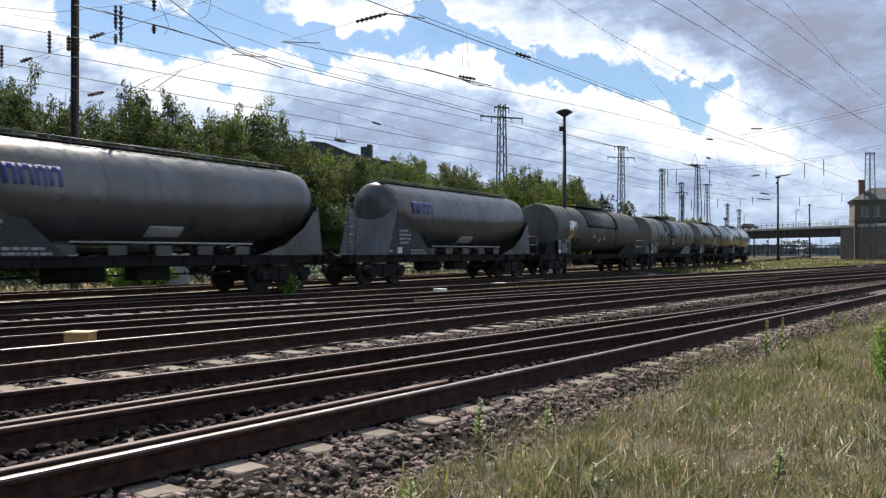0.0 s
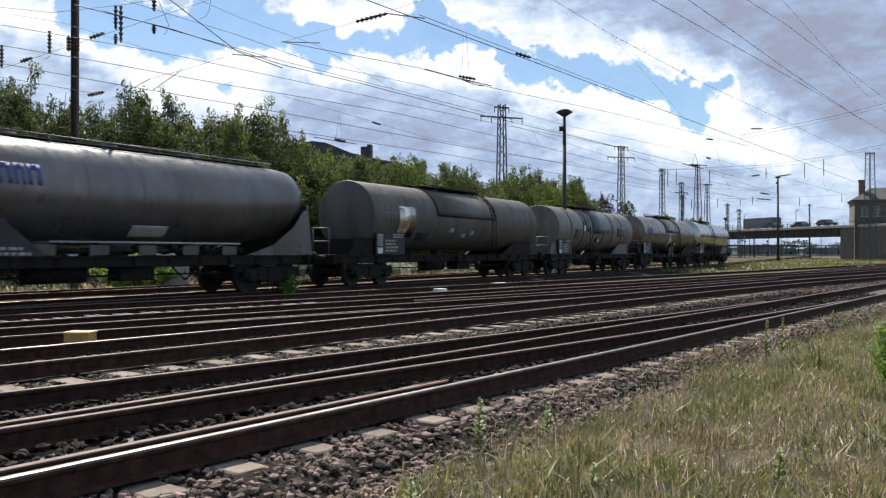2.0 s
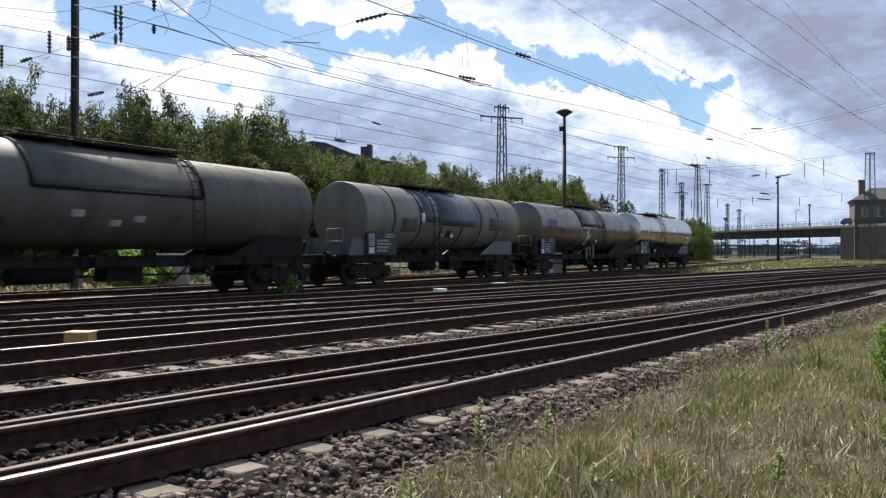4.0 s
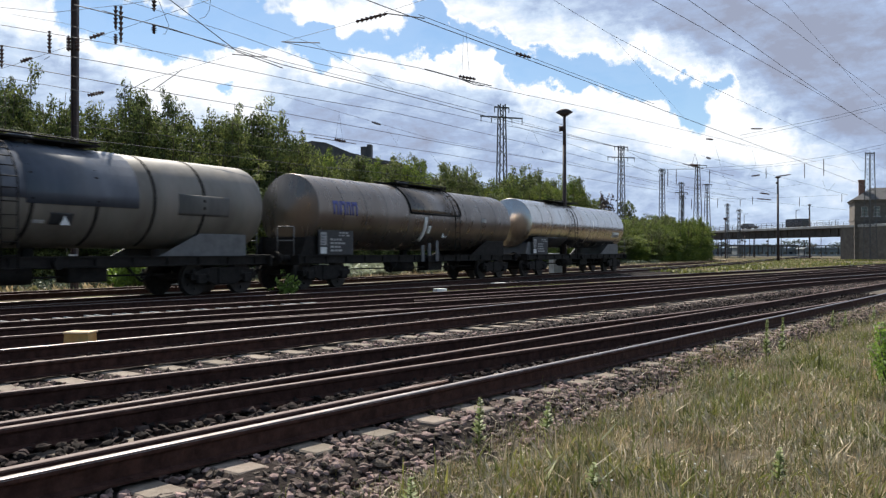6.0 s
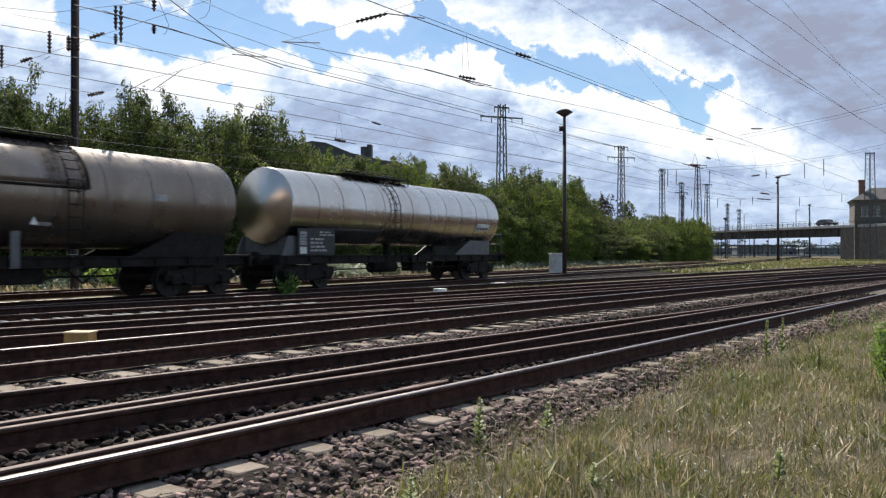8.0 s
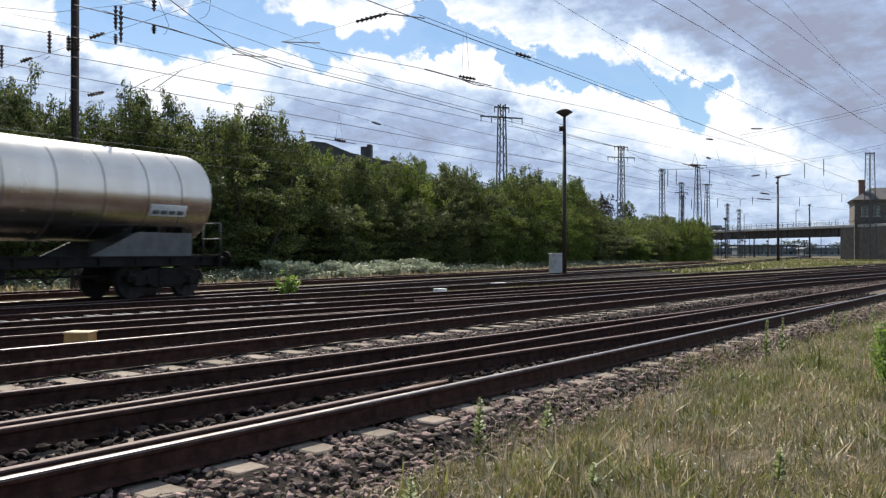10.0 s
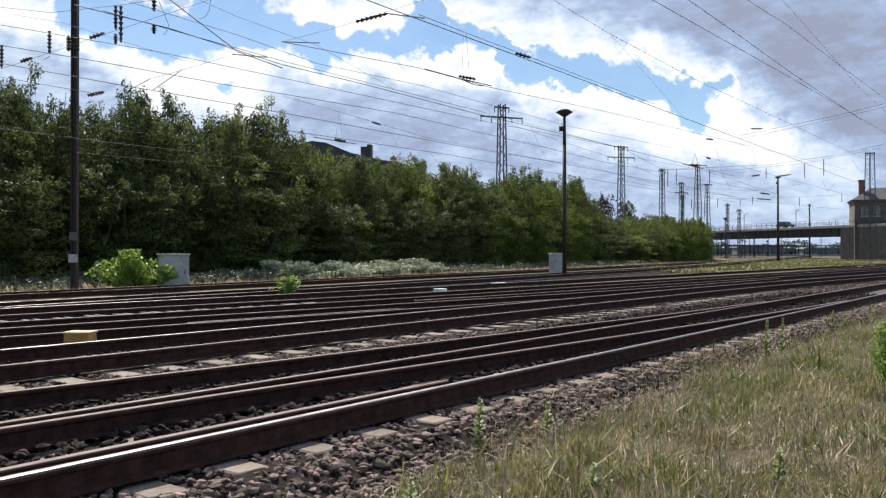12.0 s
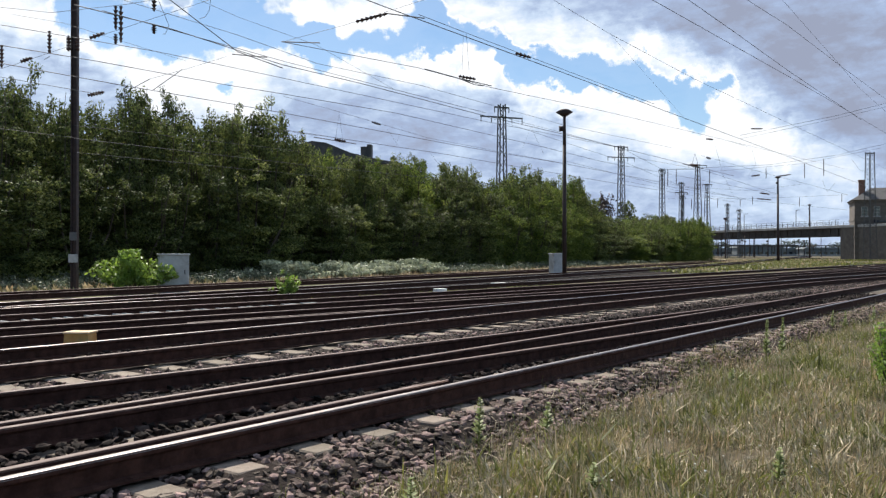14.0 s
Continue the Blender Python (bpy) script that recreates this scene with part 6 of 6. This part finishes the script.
wire((-6.63, 42.00, 7.13), (-5.33, 42.00, 6.92), 0.04)
wire((-5.33, 42.00, 6.92), (-4.46, 42.00, 6.78), 0.04)
insulator((-5.56, 42.00, 7.01), (-4.98, 42.00, 6.90), 0.124)
insulator((25.68, 85.00, 10.30), (26.50, 85.00, 10.19), 0.186)
wire((24.86, 85.00, 10.42), (27.02, 85.00, 9.89), 0.06)
wire((26.14, 85.00, 11.48), (25.85, 85.00, 10.30), 0.03)
wire((26.14, 85.00, 11.48), (26.50, 85.00, 10.30), 0.03)
insulator((27.32, 85.00, 11.07), (27.79, 85.00, 10.95), 0.155)
insulator((22.59, 60.00, 10.28), (23.42, 60.00, 10.28), 0.074)
insulator((19.28, 60.00, 9.54), (19.78, 60.00, 9.49), 0.093)
insulator((46.43, 120.00, 9.91), (47.83, 120.00, 9.74), 0.155)
insulator((45.19, 120.00, 12.39), (46.43, 120.00, 12.56), 0.155)
insulator((49.16, 120.00, 12.39), (50.98, 120.00, 12.64), 0.124)
insulator((46.01, 120.00, 9.08), (48.08, 120.00, 8.91), 0.124)



# ---- ballast stones, grass, weeds ----
def scatter(name, shapes, places, material, label, category, parent=None):
    """Joins many small turned copies of a few shapes into one mesh. places: x, y, z, size, yaw, tilt, stretch."""
    V, F, base = [], [], 0
    for i, (x, y, z, sz, yaw, tilt, st) in enumerate(places):
        sv, sf = shapes[i % len(shapes)]
        c, q = math.cos(yaw), math.sin(yaw)
        ct, stt = math.cos(tilt), math.sin(tilt)
        p = sv * np.array((sz * st, sz, sz * 0.75))
        p = np.c_[p[:, 0], p[:, 1] * ct - p[:, 2] * stt, p[:, 1] * stt + p[:, 2] * ct]
        p = np.c_[p[:, 0] * c - p[:, 1] * q + x, p[:, 0] * q + p[:, 1] * c + y, p[:, 2] + z]
        V.append(p)
        F.append(sf + base)
        base += len(sv)
    V, F = np.concatenate(V), np.concatenate(F)
    me = bpy.data.meshes.new(name)
    me.from_pydata(V.tolist(), [], F.tolist())
    me.materials.append(M[material])
    ob = new(name, me)
    if parent is not None:
        ob.parent = parent
    return tagged(ob, label, category, kind="stuff")


def stone_shapes(count=7):
    out = []
    r4 = random.Random(4)
    for _ in range(count):
        bm = bmesh.new()
        bmesh.ops.create_icosphere(bm, subdivisions=1, radius=1.0)
        for v in bm.verts:
            v.co *= r4.uniform(0.8, 1.2)
        for _ in range(7):
            nrm = Vector((r4.gauss(0, 1), r4.gauss(0, 1), r4.gauss(0, 1))).normalized()
            for v in bm.verts:
                o = v.co.dot(nrm) - 0.55
                if o > 0:
                    v.co -= nrm * o
        bm.verts.index_update()
        out.append((np.array([v.co[:] for v in bm.verts]), np.array([[v.index for v in fc.verts] for fc in bm.faces])))
        bm.free()
    return out


def verge_edge(s):
    """How far from the eye line the near grass begins, across the tracks."""
    return float(np.interp(s, (2.0, 3.8, 5.5, 7.0, 10.0, 14.0, 20.0, 30.0), (3.15, 3.35, 3.75, 3.95, 4.05, 4.2, 4.3, 4.4)))


def verge_height(x, y, d):
    """The top of whatever lies there: earth, or the shoulder of the ballast."""
    bed = -0.215 if d > 4.0 else -0.215 - (4.0 - d) * 0.49
    return max(ground_height(x, y), bed) if d > 3.5 else ground_height(x, y)


def make_stones():
    r5 = random.Random(12)
    places = []
    for _ in range(21000):
        s = 1.0 + 34 * r5.random() ** 1.9
        zone = r5.random()
        lo = verge_edge(s) - 0.45
        if zone < 0.62:
            d = r5.uniform(lo, 4.62)
        else:
            s = 2 + 60 * r5.random() ** 1.3
            d = r5.uniform(6.5 if s > 12 else 7.6, 8.95)
        tie = abs((s + 3.62) / 0.645 - round((s + 3.62) / 0.645)) * 0.645 < 0.15
        if d > 4.18 and d < 4.7 and tie and r5.random() < 0.93:
            continue
        tie3 = abs((s + 5.845) / 0.655 - round((s + 5.845) / 0.655)) * 0.655 < 0.15
        if d > 8.58 and tie3 and r5.random() < 0.9:
            continue
        p = near_at(s, d)
        z = verge_height(p.x, p.y, d) - 0.01
        places.append((p.x, p.y, z + r5.uniform(-0.012, 0.03), r5.uniform(0.022, 0.050), r5.uniform(0, 6.28), r5.uniform(-0.7, 0.7), r5.uniform(0.9, 1.7)))
    scatter("ballast_stones", stone_shapes(), places, "stone", "loose grey-brown crushed ballast stones between the tracks", "stones")
    places = []
    for _ in range(4000):
        s = -6 + 70 * r5.random() ** 1.3
        d = r5.uniform(9.2, 16.0)
        p = near_at(s, d)
        places.append((p.x, p.y, -0.21 + r5.uniform(-0.01, 0.03), r5.uniform(0.03, 0.05), r5.uniform(0, 6.28), r5.uniform(-0.7, 0.7), r5.uniform(0.9, 1.6)))
    dark = []
    for _ in range(15000):
        s = -4 + 34 * r5.random() ** 1.4
        d = r5.uniform(4.72, 7.9) if r5.random() < 0.75 else r5.uniform(9.3, 13.0)
        p = near_at(s, d)
        dark.append((p.x, p.y, -0.172 + r5.uniform(-0.015, 0.02), r5.uniform(0.03, 0.055), r5.uniform(0, 6.28), r5.uniform(-0.7, 0.7), r5.uniform(0.9, 1.7)))
    scatter("oily_ballast", stone_shapes(5), dark, "darkstone", "oil-dark ballast stones lying between the rails", "stones")
    scatter("ballast_stones", stone_shapes(4), places, "stone", "loose ballast stones among the middle rails", "stones")


make_stones()


def blade_shapes(seed, count=9, bend=0.5, width=0.05):
    """Blades of unit height with a bend."""
    r6 = random.Random(seed)
    out = []
    for _ in range(count):
        b = bend * r6.uniform(0.3, 1.4)
        w = width * r6.uniform(0.7, 1.3)
        v = [(-w, 0, 0), (w, 0, 0), (w * 0.8, b * 0.25, 0.5), (-w * 0.8, b * 0.25, 0.5), (0, b, 1.0 - b * 0.25)]
        out.append((np.array(v), np.array([(0, 1, 2), (0, 2, 3), (3, 2, 4)])))
    return out


def stem_shapes(seed, count=7):
    """Thin stalks of unit height with a feathery head."""
    r6 = random.Random(seed)
    out = []
    for _ in range(count):
        b, w = r6.uniform(0.05, 0.45), 0.006
        v = [(-w, 0, 0), (w, 0, 0), (w, b * 0.3, 0.62), (-w, b * 0.3, 0.62), (0.013, b * 0.6, 0.84), (-0.013, b * 0.62, 0.80), (0, b, 1.0)]
        q = [(0, 1, 2), (0, 2, 3), (3, 2, 4), (3, 4, 5), (5, 4, 6)]
        for _ in range(3):
            i, z, o = len(v), r6.uniform(0.05, 0.4), r6.choice((-1, 1))
            v += [(0, b * 0.3 * z, z), (o * 0.09, b * 0.3 * z, z + 0.22), (o * 0.05, b * 0.3 * z + 0.01, z + 0.10)]
            q.append((i, i + 1, i + 2))
        out.append((np.array(v), np.array(q)))
    return out


def make_grass():
    r7 = random.Random(21)
    dry, green = [], []
    n = 0
    while n < 470000:
        y = 2.4 + 32 * r7.random() ** 2.0
        x = r7.uniform(-0.2, 0.62) * y
        s, d = x * U1[0] + y * U1[1], x * N1[0] + y * N1[1]
        n += 1
        e = verge_edge(s)
        if d > e + 0.45 * noise.noise((x * 1.1, y * 1.1, 2)) + 0.2 * noise.noise((x * 3.1, y * 3.1, 6)):
            if d > e + 0.7 or r7.random() > 0.05:
                continue
        clump = noise.noise((x * 2.2, y * 2.2, 7)) + 0.6 * noise.noise((x * 0.7, y * 0.7, 5))
        if r7.random() > 0.95 + 0.8 * clump:
            continue
        h = r7.uniform(0.04, 0.16) * (1.2 if d < e - 0.4 else 0.8) * (1.0 + 0.9 * clump)
        if r7.random() < 0.02:
            h *= 2.0
        flat = r7.uniform(-1.35, 1.35) if r7.random() < 0.5 else r7.uniform(-0.5, 0.5)
        item = (x, y, verge_height(x, y, d) - 0.015, max(0.05, h), r7.uniform(0, 6.28), flat, r7.uniform(0.28, 0.58))
        (green if noise.noise((x * 0.9, y * 0.9, 11)) + 0.5 * clump + r7.uniform(-0.5, 0.5) > 0.06 else dry).append(item)
    scatter("dry_grass", blade_shapes(1, bend=0.6), dry, "grass", "dry yellowish grass on the verge beside the ballast", "grass")
    straw = []
    for _ in range(9000):
        y = 2.6 + 16 * r7.random() ** 1.6
        x = r7.uniform(-0.12, 0.6) * y
        d = x * N1[0] + y * N1[1]
        if d > verge_edge(x * U1[0] + y * U1[1]) + 0.15 or noise.noise((x * 1.3, y * 1.3, 31)) < -0.1:
            continue
        straw.append((x, y, verge_height(x, y, d) + r7.uniform(0.0, 0.06), r7.uniform(0.12, 0.28), r7.uniform(0, 6.28), r7.choice((-1, 1)) * r7.uniform(1.0, 1.5), 0.28))
    scatter("straw", blade_shapes(7, bend=0.3), straw, "straw", "pale dead stalks lying in the grass", "grass")
    stems, tall = [], []
    for _ in range(52000):
        y = 2.4 + 22 * r7.random() ** 1.8
        x = r7.uniform(-0.15, 0.62) * y
        d = x * N1[0] + y * N1[1]
        e = verge_edge(x * U1[0] + y * U1[1])
        if d > e + 0.1 or noise.noise((x * 0.9, y * 0.9, 51)) + r7.uniform(-0.35, 0.35) < -0.12:
            continue
        h = r7.uniform(0.14, 0.34) * (1.0 if d < e - 0.5 else 0.7)
        (stems if r7.random() < 0.68 else tall).append((x, y, verge_height(x, y, d) - 0.01, h, r7.uniform(0, 6.28), r7.gauss(0, 0.42), 0.8))
    scatter("grass_stems", stem_shapes(8), stems, "straw", "thin pale seeding grass stems on the verge", "grass")
    scatter("grass_stems", stem_shapes(9), tall, "grassgreen", "thin green seeding grass stems on the verge", "grass")
    scatter("green_grass", blade_shapes(2, bend=0.45), green, "grassgreen", "greener grass tufts on the verge", "grass")
    heads = []
    for _ in range(170):
        y = 3.2 + 9 * r7.random() ** 1.5
        x = r7.uniform(-0.02, 0.5) * y
        if x * N1[0] + y * N1[1] < verge_edge(x * U1[0] + y * U1[1]) - 0.1 and noise.noise((x * 0.8, y * 0.8, 21)) > -0.05:
            heads.append((x, y, ground_height(x, y) + r7.uniform(0.08, 0.16), r7.uniform(0.008, 0.014), 0.0, 0.0, 1.0))
    scatter("clover_flowers", stone_shapes(2), heads, "flower", "small white clover flower heads in the grass", "flowers")
    strip = []
    for _ in range(26000):
        s = r7.uniform(3, 34)
        d = r7.uniform(17.1, 17.7 + 0.08 * max(0.0, s - 10)) + 0.2 * noise.noise((s * 0.7, 0, 0))
        if noise.noise((s * 0.5, d, 4)) < (-0.1 if s > 12 else 0.22) or abs(d - 18.35) < 0.16:
            continue
        p = near_at(s, d)
        strip.append((p.x, p.y, -0.33, r7.uniform(0.12, 0.30), r7.uniform(0, 6.28), r7.uniform(-0.4, 0.4), 1.0))
    scatter("track_grass", blade_shapes(5, bend=0.5, width=0.09), strip, "grassgreen", "green grass strip between two tracks", "grass")
    strip = []
    for _ in range(26000):
        s = r7.uniform(-5, 150)
        d = r7.uniform(26, 34)
        p = far_at(s, d)
        strip.append((p.x, p.y, ground_height(p.x, p.y) - 0.02, r7.uniform(0.15, 0.6), r7.uniform(0, 6.28), r7.uniform(-0.4, 0.4), 1.6))
    weedy = []
    for _ in range(60000):
        y = r7.uniform(60, 190)
        x = y * r7.uniform(0.24, 0.56)
        s, d = x * U1[0] + y * U1[1], x * N1[0] + y * N1[1]
        if d < 14.5 or noise.noise((x * 0.05, y * 0.05, 4)) < -0.1:
            continue
        (strip if noise.noise((x * 0.11, y * 0.11, 9)) + r7.uniform(-0.3, 0.3) > 0.18 else weedy).append((x, y, -0.36, r7.uniform(0.15, 0.5), r7.uniform(0, 6.28), r7.uniform(-0.4, 0.4), 2.2))
    scatter("yard_weeds", blade_shapes(6, bend=0.5, width=0.09), weedy, "grassgreen", "low green weeds across the far yard", "grass")
    scatter("strip_grass", blade_shapes(3, bend=0.5, width=0.09), strip, "grass", "weedy grass between and beyond the tracks", "grass")


make_grass()


def shrub(name, x, y, z, w, h, leaf, count, size, label, seed):
    sh = empty(name, pose(x, y, z), label, "shrub")
    r8 = random.Random(seed)
    bm = bmesh.new()
    lobes = []
    for k in range(22):
        a, q = r8.uniform(0, 6.28), r8.uniform(0.15, 1.0)
        tip = Vector((math.cos(a) * w * q, math.sin(a) * w * q * 0.6, h * (1.0 - 0.55 * q * q) * r8.uniform(0.55, 1.0)))
        rod(bm, (0, 0, 0), tip, 0.015, 5, 0.005)
        for f in (0.45, 0.7, 0.95):
            c = tip * f
            lobes.append((c.x, c.y, c.z, w * 0.16, w * 0.16, h * 0.10))
    part("stems", bm, "bark", sh)
    v, fc = leaf_cloud(r8, lobes, count, size)
    raw_mesh("leaves", v, fc, leaf, sh)


shrub("shrub", -11.7, 31.0, -0.3, 1.7, 1.75, "leaflight", 2600, 0.10, "fresh green shrub growing beside the cabinet", 3)
shrub("shrub", -5.0, 26.2, -0.3, 0.55, 1.0, "leaflight", 420, 0.07, "small bright green sapling between the tracks", 4)
shrub("shrub", 5.05, 9.2, -0.38, 0.42, 1.02, "leaflight", 1800, 0.03, "bright yellow-green bush at the verge", 5)
for k, (sx, w2) in enumerate(((38, 3.0), (43, 3.4), (48, 3.2), (53, 2.8))):
    p = far_at(sx * 0.845, 29.0)
    shrub("creeper_shrub", p.x, p.y, -0.2, w2, 1.0, "leafpale", 2400, 0.12, "pale flowering creeper heap at the hedge foot", 40 + k)


def verge_weed(x, y, h, seed):
    w2 = empty("weed", pose(x, y, ground_height(x, y) - 0.02), "upright green weed on the grassy verge", "weed", "verge weeds")
    r9 = random.Random(seed)
    bm = bmesh.new()
    rod(bm, (0, 0, 0), (0.02, 0, h), 0.008, 5, 0.003)
    part("stem", bm, "weed", w2)
    verts, faces = [], []
    for k in range(int(h * 260)):
        z = h * r9.uniform(0.25, 1.0)
        a = r9.uniform(0, 6.28)
        ln = 0.085 * (1.2 - z / h)
        o = Vector((math.cos(a), math.sin(a), 0.5))
        sd = Vector((-math.sin(a), math.cos(a), 0)) * 0.016
        p = Vector((0.02 * z / h, 0, z))
        i = len(verts)
        verts += [p - sd * 0.3, p + o * ln * 0.5 - sd, p + o * ln, p + o * ln * 0.5 + sd]
        faces += [(i, i + 1, i + 2, i + 3)]
    raw_mesh("leaves", verts, faces, "weed", w2)


verge_weed(4.55, 11.55, 0.66, 1)
verge_weed(4.9, 11.86, 0.64, 2)
verge_weed(0.27, 6.32, 0.45, 3)
verge_weed(0.88, 7.0, 0.30, 4)
verge_weed(7.67, 16.16, 0.42, 5)
verge_weed(7.92, 16.16, 0.42, 6)
verge_weed(9.52, 18.13, 0.40, 7)
verge_weed(0.9, 5.0, 0.28, 8)
verge_weed(2.2, 5.4, 0.3, 9)
verge_weed(3.3, 9.4, 0.25, 10)
verge_weed(-0.2, 4.7, 0.26, 11)


# ---- vehicles on the bridge ----
CARS = []


def car(kind, label, length, width, height, material):
    c = empty(kind, Matrix.Identity(4), label, kind.replace("_", " "), "vehicles on the bridge")
    bm = bmesh.new()
    L2 = length / 2
    if kind == "car":
        prism(bm, [(-L2, 0.35), (L2, 0.35), (L2, 0.75), (L2 * 0.5, 0.92), (L2 * 0.2, height), (-L2 * 0.55, height), (-L2 * 0.9, 0.95), (-L2, 0.85)], -width / 2, width / 2)
    else:
        prism(bm, [(-L2, 0.4), (L2, 0.4), (L2, height - 0.3), (L2 - 0.3, height), (-L2 + 0.1, height), (-L2, height - 0.2)], -width / 2, width / 2)
    body = part("body", bm, material, c)
    for y in (-width / 2 - 0.01, width / 2 - 0.01):
        bm = bmesh.new()
        if kind == "car":
            prism(bm, [(-L2 * 0.72, 0.95), (L2 * 0.36, 0.95), (L2 * 0.15, height - 0.1), (-L2 * 0.5, height - 0.1)], y, y + 0.02)
        else:
            k = -L2 + 0.4
            while k < L2 - 1.2:
                box(bm, k, k + 1.2, y, y + 0.02, 1.4, height - 0.6)
                k += 1.4
        part("window", bm, "glass", body)
    for x in (-L2 * 0.6, L2 * 0.62):
        for y in (-width / 2 + 0.1, width / 2 - 0.1):
            b = bmesh.new()
            rod(b, (x, y - 0.1, 0.33), (x, y + 0.1, 0.33), 0.33, 16)
            part("wheel", b, "tyre", c)
    return c


def bridge_pose(k, lane, back=False):
    a = radians(BRIDGE_YAW)
    x = BR.x + k * math.cos(a) - lane * math.sin(a)
    y = BR.y + k * math.sin(a) + lane * math.cos(a)
    return pose(x, y, 6.755, 0, 0, BRIDGE_YAW + (180 if back else 0))


def crossing(kind, label, size, material, k0, speed, lane):
    """A vehicle that crosses the bridge evenly; k0: metres along the deck at the start."""
    c = car(kind, label, *size, material)
    CARS.append((c, [(0.0, bridge_pose(k0, lane, speed < 0)), (14.0, bridge_pose(k0 + speed * 14.0, lane, speed < 0))]))


crossing("bus", "dark blue city bus crossing the bridge", (11.0, 2.5, 2.9), "carpaint", -8.5, 20.5, -2.0)
crossing("car", "dark car crossing the bridge", (4.4, 1.8, 1.5), "carpaint", 32.0, -13.0, 2.0)
crossing("car", "dark car following the bus on the bridge", (4.4, 1.8, 1.5), "carpaint", -22.0, 20.5, -2.0)
crossing("car", "grey car crossing the bridge", (4.4, 1.8, 1.5), "carpaint", 47.0, -12.0, 2.0)
crossing("van", "dark van crossing the bridge", (5.4, 2.0, 2.2), "carpaint", -100.0, 20.0, -2.0)
crossing("car", "dark estate car crossing the bridge", (4.6, 1.8, 1.5), "carpaint", 110.0, -13.0, 2.0)
crossing("car", "small dark car crossing the bridge", (4.2, 1.8, 1.5), "carpaint", 175.0, -13.0, 2.0)


def motions():
    for wagon, s0 in WAGONS:
        walk(wagon, [(k * 0.5, train_pose(s0 - gone(k * 0.5))) for k in range(29)])
    for wheel, dx in WHEELS:
        walk(wheel, [(k / 30.0, pose(dx, 0, AXLE_Z, 0, -math.degrees(gone(k / 30.0) / WHEEL_R) % 360, 0)) for k in range(0, 421, 2)])
    for thing, rows in CARS:
        walk(thing, rows)


motions()
